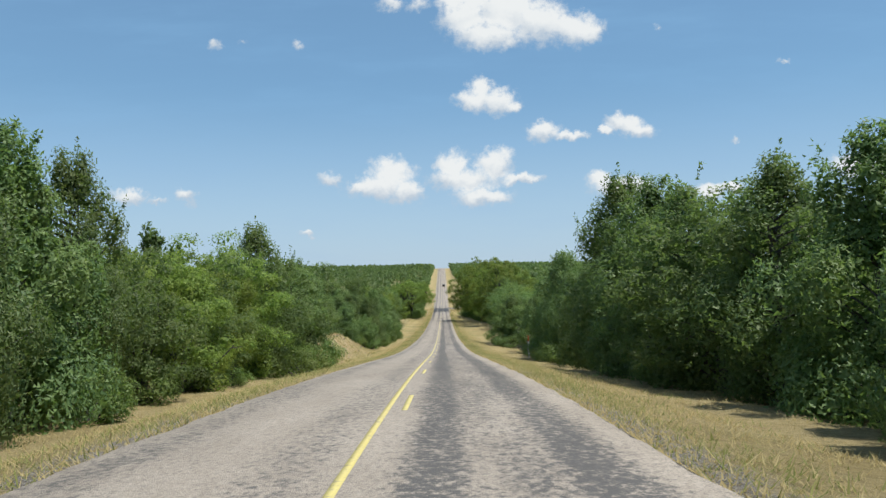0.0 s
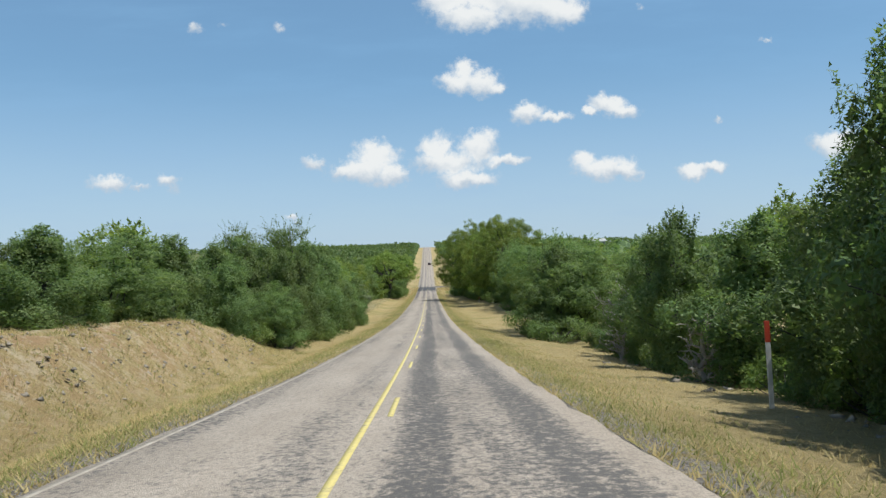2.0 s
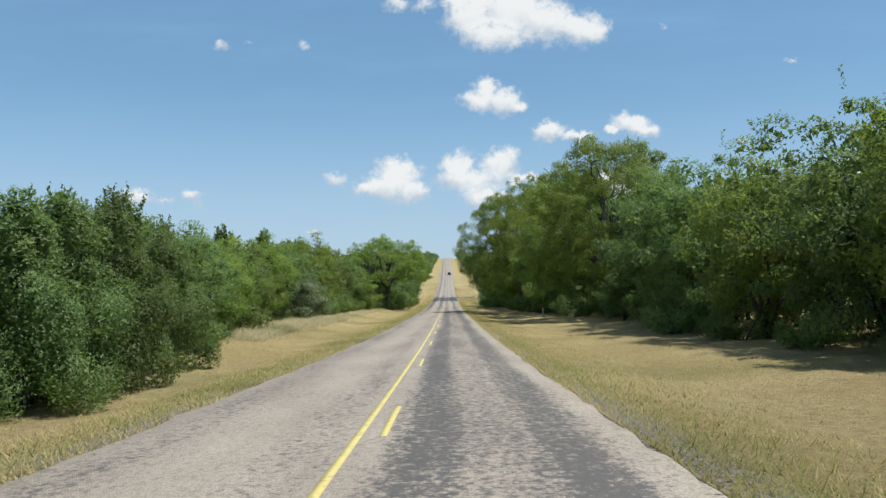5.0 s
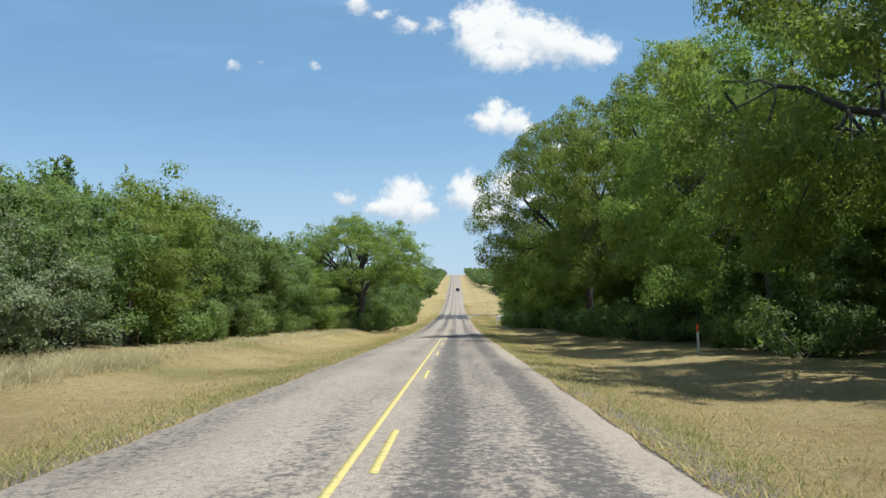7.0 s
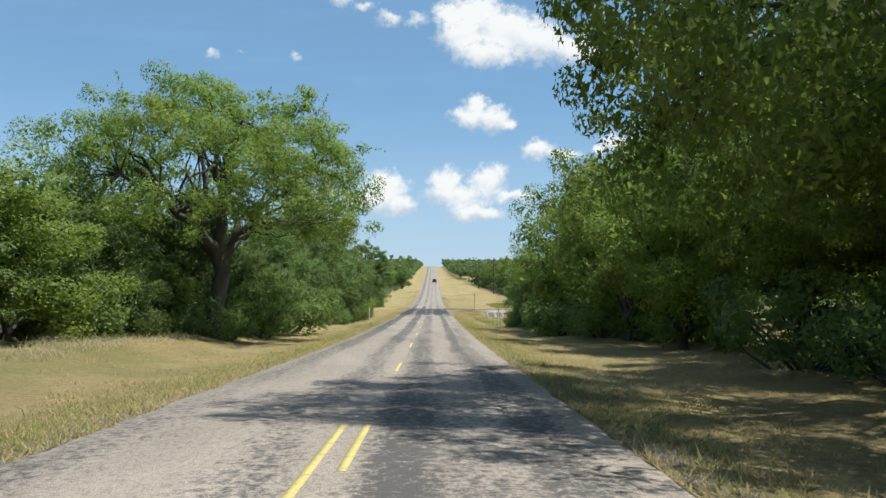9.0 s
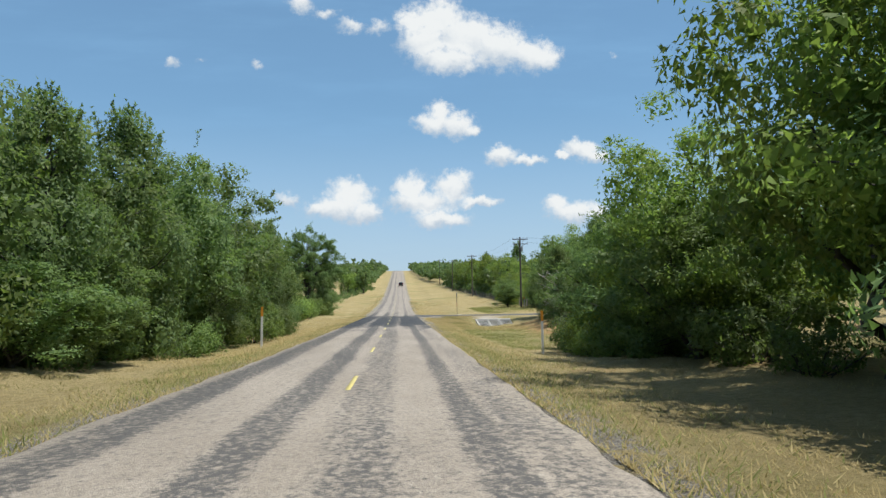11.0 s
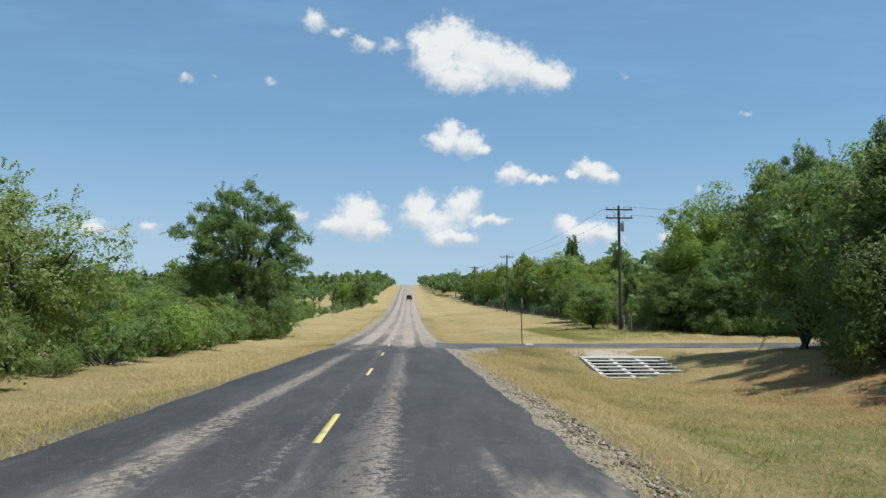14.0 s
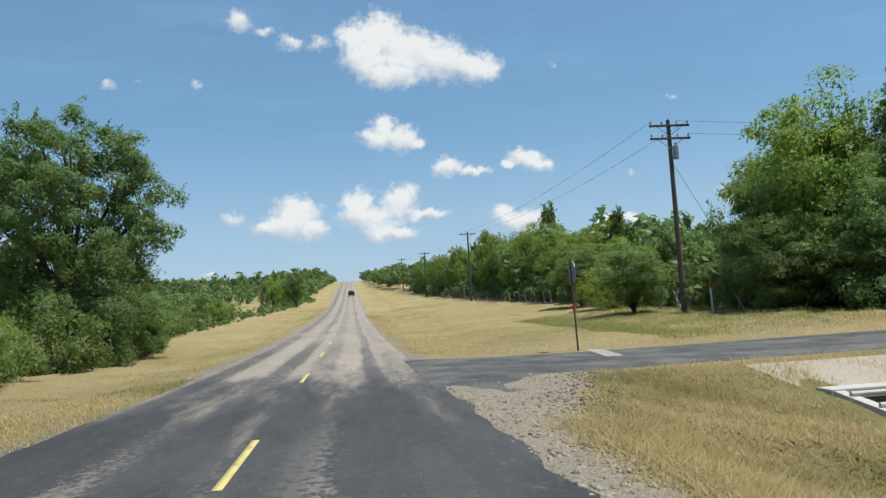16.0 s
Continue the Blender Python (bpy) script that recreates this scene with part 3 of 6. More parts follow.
def land(x, s):
    """Height of the ground, for arrays of x and s."""
    x, s = np.asarray(x, float), np.asarray(s, float)
    a = np.abs(x)
    out = 0
    for table, here in ((LEFT_LAND, x < 0), (RIGHT_LAND, x >= 0)):
        ks = [r[0] for r in table]
        d, b, f = (np.interp(s, ks, [r[i] for r in table]) for i in (1, 2, 3))
        h = -0.03 + (-0.10) * ramp(a, 3.2, 4.4) + (d + 0.13) * ramp(a, 4.2, 7) + (b - d) * ramp(a, 7, 11) + (f - b) * ramp(a, 11, 22)
        out = out + np.where(here, h, 0)
    # the side road comes in level
    junction = ramp(s, 361.5, 365.0) * (1 - ramp(s, 373.0, 377.0)) * (x > 0)
    out = out * (1 - junction) + junction * (-0.03 + 0.006 * np.clip(a - 12, 0, 60))
    # pit under the culvert grate
    pit = ramp(x, 9.9, 10.1) * (1 - ramp(x, 13.7, 13.9)) * ramp(s, 356.2, 356.5) * (1 - ramp(s, 361.2, 361.5))
    out = out - 1.3 * pit
    roll = 0.5 * np.sin(s / 23.0 + x / 31.0) + 0.4 * np.sin(x / 17.0 - s / 47.0) + 0.3 * np.sin(s / 9.0 + 2) * np.cos(x / 11.0)
    out = out + roll * 0.35 * ramp(a, 12, 40) + 2.5 * np.sin(x / 140.0 + s / 310.0) * ramp(a, 60, 300)
    small = 0.05 * np.sin(s * 1.7 + 3 * np.sin(x * 0.9)) * np.sin(x * 1.9 + s * 0.31) + 0.04 * np.sin(s * 0.61 + x * 1.3)
    out = out + small * ramp(a, 4.2, 6.5) * (1 - junction)
    bank = ramp(-x, 7.5, 9.5) * (1 - ramp(-x, 15.0, 18.0)) * ramp(s, 56.0, 62.0) * (1 - ramp(s, 92.0, 100.0))
    out = out + bank * (0.16 * np.sin(s * 0.83 + 2 * np.sin(x * 0.6)) * np.sin(x * 1.1 + s * 0.29) + 0.09 * np.sin(s * 2.1 + x * 1.7) * np.sin(x * 2.6 - s * 0.7))
    return road_z(s) + out - 0.05 * (1 - ramp(a, 2.8, 3.3)) - 0.05 * junction * ramp(-np.abs(s - 369.0), -4.0, -3.2)


def knots(*spans):
    return np.unique(np.concatenate([np.arange(a, b, step) for a, b, step in spans]).round(3))


gx = knots((-3000, -400, 260), (-400, -60, 20), (-60, -22, 4), (-22, -3, 0.8), (-3, 3, 1.0), (3, 9, 0.6), (9, 15, 0.3), (15, 24, 0.9), (24, 60, 4), (60, 400, 20), (400, 3001, 260))
gy = knots((-300, -10, 10), (-10, 340, 1.6), (340, 380, 0.5), (380, 560, 3), (560, 1000, 8), (1000, 5001, 250))
GX, GY = np.meshgrid(gx, gy)
idx = np.arange(GX.size).reshape(GX.shape)
gq = np.stack([idx[:-1, :-1], idx[:-1, 1:], idx[1:, 1:], idx[1:, :-1]], -1).reshape(-1, 4)
ground = new("ground", mesh_of("ground", np.stack([GX, GY, land(GX, GY)], -1), gq, GROUND))
ground.data.polygons.foreach_set("use_smooth", [True] * len(ground.data.polygons))
tagged(ground, "dry straw-coloured mown grass land with green patches", "ground", kind="structure")


def strip(name, s0, s1, step, half_left, half_right, material, lift=0.0, ragged=0.0, seed=1):
    """A paved strip along the road with a slight crown and ragged edges."""
    rng = np.random.default_rng(seed)
    ss = np.arange(s0, s1 + 0.01, step)
    cols = np.array([-half_left - 0.12, -half_left, -half_left * 0.5, 0, half_right * 0.5, half_right, half_right + 0.12])
    jag = np.stack([np.convolve(rng.normal(0, ragged, len(ss)), np.ones(3) / 1.7, "same") for _ in range(2)], -1)
    xs = np.repeat(cols[None], len(ss), 0)
    xs[:, :2] += jag[:, :1]
    xs[:, 5:] += jag[:, 1:]
    zs = road_z(ss)[:, None] + 0.02 * (1 - (xs / max(half_left, half_right)) ** 2) + lift
    zs[:, 0] -= 0.11
    zs[:, -1] -= 0.11
    v = np.stack([xs, np.repeat(ss[:, None], len(cols), 1), zs], -1)
    ix = np.arange(xs.size).reshape(xs.shape)
    q = np.stack([ix[:-1, :-1], ix[:-1, 1:], ix[1:, 1:], ix[1:, :-1]], -1).reshape(-1, 4)
    return mesh_of(name, v, q, material)


road = new("road", strip("road", -120, 1000, 0.4, 3.2, 3.2, ROAD, ragged=0.035))
tagged(road, "worn grey chip-seal two-lane road with dark wheel tracks", "road", kind="structure")

# the side road: flared mouth, then straight off to the right
sx = np.concatenate([np.arange(3.0, 12, 0.2), np.arange(12, 90, 2.0)])
flare = 4.2 * (1 - ramp(sx, 2.0, 9.0)) ** 1.2
near_edge = 365.3 - flare + 0.10 * np.sin(sx * 2.3) + 0.07 * np.sin(sx * 5.9)
far_edge = 372.6 + flare * 0.7 + 0.08 * np.sin(sx * 1.9 + 1)
rows_v = []
for k in range(7):
    f = k / 6
    yy = near_edge * (1 - f) + far_edge * f
    zz = road_z(369.0) + 0.006 * np.clip(sx - 12, 0, 60) + 0.010 + (road_z(yy) - road_z(369.0)) * (1 - ramp(sx, 3, 10))
    rows_v.append(np.stack([sx, yy, zz + (-0.1 if k in (0, 6) else 0.0)], -1))
sv = np.stack(rows_v)
ix = np.arange(sv.shape[0] * sv.shape[1]).reshape(sv.shape[:2])
side_road = new("side_road", mesh_of("side_road", sv, np.stack([ix[:-1, :-1], ix[:-1, 1:], ix[1:, 1:], ix[1:, :-1]], -1).reshape(-1, 4), SIDE))
tagged(side_road, "dark patched asphalt side road joining the main road", "road", kind="structure")

# gravel shoulder that widens into the corner of the junction
gv, gu = np.meshgrid(np.arange(306.0, 365.6, 0.2), np.linspace(0, 1, 26), indexing="ij")
wobble = 0.16 * np.sin(gv * 1.3) + 0.10 * np.sin(gv * 3.1 + 1) + 0.06 * np.sin(gv * 7.3)
reach = np.interp(gv, (306, 325, 346, 352, 358, 362, 365.6), (3.2, 3.6, 3.9, 4.1, 4.9, 6.2, 7.8)) + wobble
gxv = 3.05 + gu * (reach - 3.05)
lift = 0.045 * (1 - gu ** 4) - 0.02 + 0.008 * np.sin(gxv * 5.1) * np.sin(gv * 4.3)
ix = np.arange(gxv.size).reshape(gxv.shape)
apron = new("gravel_apron", mesh_of("gravel_apron", np.stack([gxv, gv, land(gxv, gv) + lift], -1),
                                    np.stack([ix[:-1, :-1], ix[:-1, 1:], ix[1:, 1:], ix[1:, :-1]], -1).reshape(-1, 4), GRAVEL))
tagged(apron, "loose pale gravel in the corner of the road junction", "gravel", kind="structure")


def pebbles(count, seed):
    """Loose stones on the gravel, each an uneven eight-sided lump."""
    r = np.random.default_rng(seed)
    s_ = 312 + 53 * r.random(count) ** 0.6
    far = np.interp(s_, (306, 325, 346, 352, 358, 362, 365.6), (3.2, 3.6, 3.9, 4.1, 4.9, 6.2, 7.8))
    x_ = 3.15 + (far - 2.9) * r.random(count)
    at = np.stack([x_, s_, land(x_, s_) + 0.02], -1)
    size = r.uniform(0.012, 0.045, (count, 1, 1))
    axes = np.array([(1, 0, 0), (0, 1, 0), (-1, 0, 0), (0, -1, 0), (0, 0, 0.7), (0, 0, -0.7)], float)
    v = at[:, None] + (axes + r.normal(0, 0.22, (count, 6, 3))) * size
    f = np.array([(0, 1, 4), (1, 2, 4), (2, 3, 4), (3, 0, 4), (1, 0, 5), (2, 1, 5), (3, 2, 5), (0, 3, 5)])
    ob = new("pebbles", mesh_of("pebbles", v.reshape(-1, 3), None, STONES, (np.arange(count)[:, None, None] * 6 + f).reshape(-1, 3)))
    return tagged(ob, "loose pale stones on the road's shoulder", "gravel", kind="stuff")


pebbles(6000, 77)



def bank_rocks(count, seed, s0, s1, x0, x1, biggest, label):
    """Pale limestone fragments weathering out of the ground."""
    r = np.random.default_rng(seed)
    s_, x_ = r.uniform(s0, s1, count), r.uniform(x0, x1, count)
    at = np.stack([x_, s_, land(x_, s_) + 0.01], -1)
    size = 0.03 + biggest * r.random((count, 1, 1)) ** 3
    axes = np.array([(1, 0, 0), (0, 1, 0), (-1, 0, 0), (0, -1, 0), (0, 0, 0.6), (0, 0, -0.6)], float)
    v = at[:, None] + (axes + r.normal(0, 0.25, (count, 6, 3))) * size
    f = np.array([(0, 1, 4), (1, 2, 4), (2, 3, 4), (3, 0, 4), (1, 0, 5), (2, 1, 5), (3, 2, 5), (0, 3, 5)])
    ob = new("bank_rocks", mesh_of("bank_rocks", v.reshape(-1, 3), None, STONES, (np.arange(count)[:, None, None] * 6 + f).reshape(-1, 3)))
    return tagged(ob, label, "rocks", kind="stuff")


bank_rocks(1000, 78, 60, 96, -14.5, -7.8, 0.10, "pale limestone fragments on the cut bank")
bank_rocks(60, 79, 62, 82, 7.6, 9.4, 0.16, "pale limestone fragments at the foot of junipers")


# ---- trees ----
def tubes(paths, sides=6):
    """Tapered bent tubes: each path is (points, radii)."""
    vs, qs, n = [], [], 0
    for pts, rad in paths:
        pts, rad = np.asarray(pts, float), np.asarray(rad, float)
        t = np.gradient(pts, axis=0)
        t /= np.linalg.norm(t, axis=1, keepdims=True) + 1e-9
        ref = np.where(np.abs(t[:, 2:3]) > 0.8, np.array([[1.0, 0, 0]]), np.array([[0, 0, 1.0]]))
        u = np.cross(t, ref)
        u /= np.linalg.norm(u, axis=1, keepdims=True) + 1e-9
        w = np.cross(t, u)
        a = np.arange(sides) / sides * 2 * np.pi
        ring = pts[:, None] + rad[:, None, None] * (u[:, None] * np.cos(a)[None, :, None] + w[:, None] * np.sin(a)[None, :, None])
        vs.append(ring.reshape(-1, 3))
        i = np.arange(len(pts) * sides).reshape(len(pts), sides) + n
        j = np.roll(i, -1, 1)
        qs.append(np.stack([i[:-1], j[:-1], j[1:], i[1:]], -1).reshape(-1, 4))
        n += len(pts) * sides
    return np.concatenate(vs), np.concatenate(qs)


def unit(v):
    return v / (np.linalg.norm(v, axis=-1, keepdims=True) + 1e-9)


def leaves(rng, centres, radii, count, length, width, up=0.0, heart=None, core=16, fluff=0.36):
    """Pointed leaf sprays over the outside of each clump, and broader ones that close the clump's heart."""
    centres, radii = np.asarray(centres, float), np.asarray(radii, float)
    heart = centres.mean(0) if heart is None else np.asarray(heart, float)
    out = unit((centres - heart) * (1, 1, 0.8) + (0, 0, 0.15))
    weight = radii.prod(1) ** 0.67
    k = rng.choice(len(centres), count, p=weight / weight.sum())
    d = unit(rng.normal(size=(count, 3)) + out[k] * 0.75 + (0, 0, 0.12))
    at = centres[k] + d * (0.70 + fluff * rng.random((count, 1))) * radii[k]
    nor = unit(d + out[k] * 0.25 + rng.normal(size=(count, 3)) * 0.38 + (0, 0, 0.25))
    way = d * 0.5 + rng.normal(size=(count, 3)) * 0.6 + np.array([0, 0, up])
    axis = unit(way - nor * (way * nor).sum(1, keepdims=True) * 0.8)
    flat_ = unit(np.cross(nor, axis))
    ln = length * (0.55 + 0.9 * rng.random((count, 1)))
    wd = width * (0.6 + 0.8 * rng.random((count, 1)))
    v = np.stack([at - flat_ * wd * 0.5, at + flat_ * wd * 0.5, at + axis * ln], 1)
    # inner sprays
    biggest = max(0.11, length * 1.15)
    core = int(core * 1.6)
    c, rr = np.repeat(centres, core, 0), np.repeat(radii, core, 0)
    e = unit(rng.normal(size=c.shape))
    at = c + e * rr * rng.uniform(0.42, 0.70, (len(c), 1))
    nor = unit(e + rng.normal(size=c.shape) * 0.25)
    axis = unit(np.cross(nor, rng.normal(size=c.shape)))
    flat_ = np.cross(nor, axis)
    size = np.minimum(rr[:, :1] * rng.uniform(0.20, 0.40, (len(c), 1)), biggest * rng.uniform(0.7, 1.1, (len(c), 1)))
    w = np.stack([at - axis * size * 0.6 - flat_ * size * 0.8, at - axis * size * 0.6 + flat_ * size * 0.8, at + axis * size], 1)
    v = np.concatenate([v.reshape(-1, 3), w.reshape(-1, 3)])
    return v, np.arange(len(v)).reshape(-1, 3)


def sprigs(rng, starts, ways, length, each, leaf, droop=0.0):
    """Leafy twigs that stand out beyond the crown: sprays set along each one."""
    n = len(starts)
    ln = length * rng.uniform(0.5, 1.25, (n, 1))
    t = np.tile(np.linspace(0.25, 1.0, each), n)[:, None] * rng.uniform(0.85, 1.05, (n * each, 1))
    way, base = np.repeat(ways, each, 0), np.repeat(starts, each, 0)
    at = base + way * np.repeat(ln, each, 0) * t + (0, 0, 1) * (-droop * t * t * np.repeat(ln, each, 0)) + rng.normal(0, 0.3 * leaf, (n * each, 3))
    axis = unit(way * 0.7 + rng.normal(size=at.shape) * 0.7)
    flat_ = unit(np.cross(axis, unit(rng.normal(size=at.shape) * 0.6 + (0, 0, 1))))
    size = leaf * rng.uniform(0.6, 1.3, (len(at), 1))
    v = np.stack([at - flat_ * size * 0.33, at + flat_ * size * 0.33, at + axis * size], 1).reshape(-1, 3)
    return v


def bent(rng, a, b, n, sag, wiggle):
    t = np.linspace(0, 1, n)[:, None]
    p = np.asarray(a) * (1 - t) + np.asarray(b) * t
    p[:, 2:] += sag * np.sin(np.pi * t)
    p[1:-1] += rng.normal(0, wiggle, (n - 2, 3))
    return p


TREE_MESHES = {}


def broadleaf(key, seed, height, radius, base, limbs, subs, extra, clump, count, leaf, material, lean=0.0, trunk_r=None, flat_top=1.0, twigs=60, twig=0.9, droop=0.0, open_=1.0):
    """Trunk, limbs and twigs with clumps of leaves round their ends."""
    rng = np.random.default_rng(seed)
    tr = trunk_r or height * 0.024
    fork = np.array([lean * 0.3, lean * 0.1, height * base])
    paths = [(bent(rng, (0, 0, -0.3), fork, 5, 0, tr * 0.25), np.linspace(tr * 1.25, tr * 0.85, 5))]
    centres, mid = [], height * (base + 1.02) / 2
    semi = np.array([radius, radius, height * (1 - base) / 2])
    for i in range(limbs):
        az = i * 2.39996 + rng.normal(0, 0.25)
        el = rng.uniform(0.15, 1.35) if i else 1.5
        out = np.array([np.cos(az) * np.cos(el), np.sin(az) * np.cos(el), np.sin(el) * flat_top])
        end = np.array([lean, 0, height * (base + 0.12)]) + out * np.array([radius, radius, height * (1 - base) * 0.8]) * rng.uniform(0.68, 0.9)
        p = bent(rng, fork * (1, 1, rng.uniform(0.75, 1.0)), end, 6, height * 0.04 * rng.normal(), radius * 0.045)
        paths.append((p, np.linspace(tr * 0.55, tr * 0.13, 6)))
        for _ in range(subs):
            t = rng.uniform(0.35, 1.0)
            a = p[min(int(t * 5), 4)] * (1 - (t * 5 % 1)) + p[min(int(t * 5) + 1, 5)] * (t * 5 % 1)
            b = a + unit(out * 0.7 + rng.normal(0, 0.7, 3) + (0, 0, 0.15)) * radius * rng.uniform(0.2, 0.42)
            paths.append((bent(rng, a, b, 4, 0, 0.06), np.linspace(tr * 0.17, tr * 0.045, 4)))
            centres += [b, (a + b) / 2 + rng.normal(0, 0.2, 3)]
    for _ in range(extra):
        d = unit(rng.normal(size=3) * (1, 1, 0.8))
        c = np.array([lean, 0, mid]) + d * semi * rng.uniform(0.55, 1.0) * (1 + 0.18 * np.sin(d[0] * 4 + seed) * np.cos(d[1] * 5 + d[2] * 3))
        if c[2] > height * base * 0.9:
            centres.append(c)
    centres = np.array(centres)
    # drop stray clumps that hang clear of the crown
    near = np.linalg.norm(centres[:, None] - centres[None], axis=2) < max(1.8 * clump, 0.28 * radius)
    joined = np.arange(len(centres)) == near.sum(1).argmax()
    for _ in range(60):
        joined = near[joined].any(0)
    centres = centres[joined]
    radii = clump * rng.uniform(0.5, 1.2, (len(centres), 1)) * np.array([[1.0, 1.0, 0.72]])
    v, q = leaves(rng, centres, radii, count, leaf, leaf * 0.66, 0.05, (lean, 0, height * (base + 0.25)), int((9 if key.startswith("back") else 16) * open_))
    heart = np.array([lean, 0, height * (base + 0.25)])
    k = rng.choice(len(centres), twigs)
    ways = unit(unit(centres[k] - heart) + rng.normal(0, 0.45, (twigs, 3)) + (0, 0, 0.2))
    w = sprigs(rng, centres[k] + ways * clump * 0.5, ways, twig, 22, leaf, droop)
    v = np.concatenate([v, w])
    q = np.arange(len(v)).reshape(-1, 3)
    tv, tq = tubes(paths, 6 if not key.startswith("back") else 4)
    TREE_MESHES[key] = (mesh_of(key + "_trunk", tv, tq, BARK), mesh_of(key + "_crown", v, None, material, q), height, radius)
    TREE_MESHES[key][0].polygons.foreach_set("use_smooth", [True] * len(tq))


def old_oak(key, seed, height, radius, fork, rise, limbs, clumps, clump, count, leaf, material, trunk_r, droop=0.0, fill=0.0, core=9):
    """Open-grown oak: thick trunk, long bending limbs that show through a dome of leaf clumps, each clump on its own branch."""
    rng = np.random.default_rng(seed)
    foot = np.array([0.0, 0.0, -0.3])
    crotch = np.array([0.25, 0.1, fork])
    trunk = bent(rng, foot, crotch, 6, 0, trunk_r * 0.18)
    paths = [(trunk, trunk_r * np.array([1.45, 1.12, 1.0, 0.95, 0.95, 0.9]))]
    mid = np.array([0.0, 0.0, rise])
    semi = np.array([radius, radius, height - rise])
    nodes, girth = [], []
    for i in range(limbs):
        az = i * 2.39996 + rng.normal(0, 0.3)
        el = (0.05, 0.45, 0.9, 1.3)[i % 4] + rng.normal(0, 0.1)
        d = np.array([np.cos(az) * np.cos(el), np.sin(az) * np.cos(el), np.sin(el)])
        end = mid + d * semi * rng.uniform(0.66, 0.82)
        start = crotch * (1, 1, rng.uniform(0.86, 1.0))
        t = np.linspace(0, 1, 9)[:, None]
        knee = start + (end - start) * (0.30, 0.30, 0.55) + rng.normal(0, 0.25, 3)
        p = start * (1 - t) ** 2 + 2 * knee * t * (1 - t) + end * t * t
        p[2:-1] += rng.normal(0, radius * 0.022, (6, 3))
        r = trunk_r * np.linspace(0.66, 0.17, 9) * rng.uniform(0.8, 1.15)
        paths.append((p, r))
        nodes.append(p[2:]), girth.append(r[2:])
        # side limbs
        for _ in range(2):
            j = rng.integers(3, 7)
            side_d = unit(unit(p[j] - p[j - 1]) + rng.normal(0, 0.75, 3) + (0, 0, 0.25))
            q = bent(rng, p[j], p[j] + side_d * radius * rng.uniform(0.28, 0.48), 6, 0.15, radius * 0.018)
            rq = np.linspace(r[j] * 0.62, trunk_r * 0.07, 6)
            paths.append((q, rq))
            nodes.append(q[1:]), girth.append(rq[1:])
    nodes, girth = np.concatenate(nodes), np.concatenate(girth)
    centres = []
    for i in range(clumps):
        u = (i + 0.5) / clumps
        el = np.arcsin(1 - u * (1.0 + 0.28 + droop))
        az = i * 2.39996 + rng.normal(0, 0.2)
        d = np.array([np.cos(az) * np.cos(el), np.sin(az) * np.cos(el), np.sin(el)])
        bulge = 1 + 0.10 * np.sin(az * 3 + seed) * np.cos(el) + 0.07 * np.sin(az * 7 + el * 5)
        inner = rng.random() < fill
        c = mid + d * semi * (1.0, 1.0, 1.0 if d[2] > 0 else 0.75) * bulge * (rng.uniform(0.5, 0.8) if inner else rng.uniform(0.80, 0.97))
        centres.append(c)
        j = np.argmin(np.linalg.norm(nodes - c, axis=1))
        paths.append((bent(rng, nodes[j], c, 5, 0.1, 0.06), np.linspace(min(girth[j] * 0.7, 0.07), 0.012, 5)))
    centres = np.array(centres)
    # each clump is a spray of smaller ones
    lots = np.repeat(centres, 5, 0) + rng.normal(size=(len(centres) * 5, 3)) * clump * (0.70, 0.70, 0.36)
    radii = clump * 0.62 * rng.uniform(0.55, 1.2, (len(lots), 1)) * np.array([[1.0, 1.0, 0.70]])
    v, q = leaves(rng, lots, radii, count, leaf, leaf * 0.66, 0.0, mid * (1, 1, 0.8), core, 0.5)
    k = rng.choice(len(lots), 160)
    ways = unit(unit(lots[k] - mid) + rng.normal(0, 0.4, (160, 3)) + (0, 0, 0.1))
    w = sprigs(rng, lots[k], ways, 1.5, 26, leaf, 0.2)
    v = np.concatenate([v, w])
    q = np.arange(len(v)).reshape(-1, 3)
    tv, tq = tubes(paths, 7)

    TREE_MESHES[key] = (mesh_of(key + "_trunk", tv, tq, BARK), mesh_of(key + "_crown", v, None, material, q), height, radius)
    TREE_MESHES[key][0].polygons.foreach_set("use_smooth", [True] * len(tq))


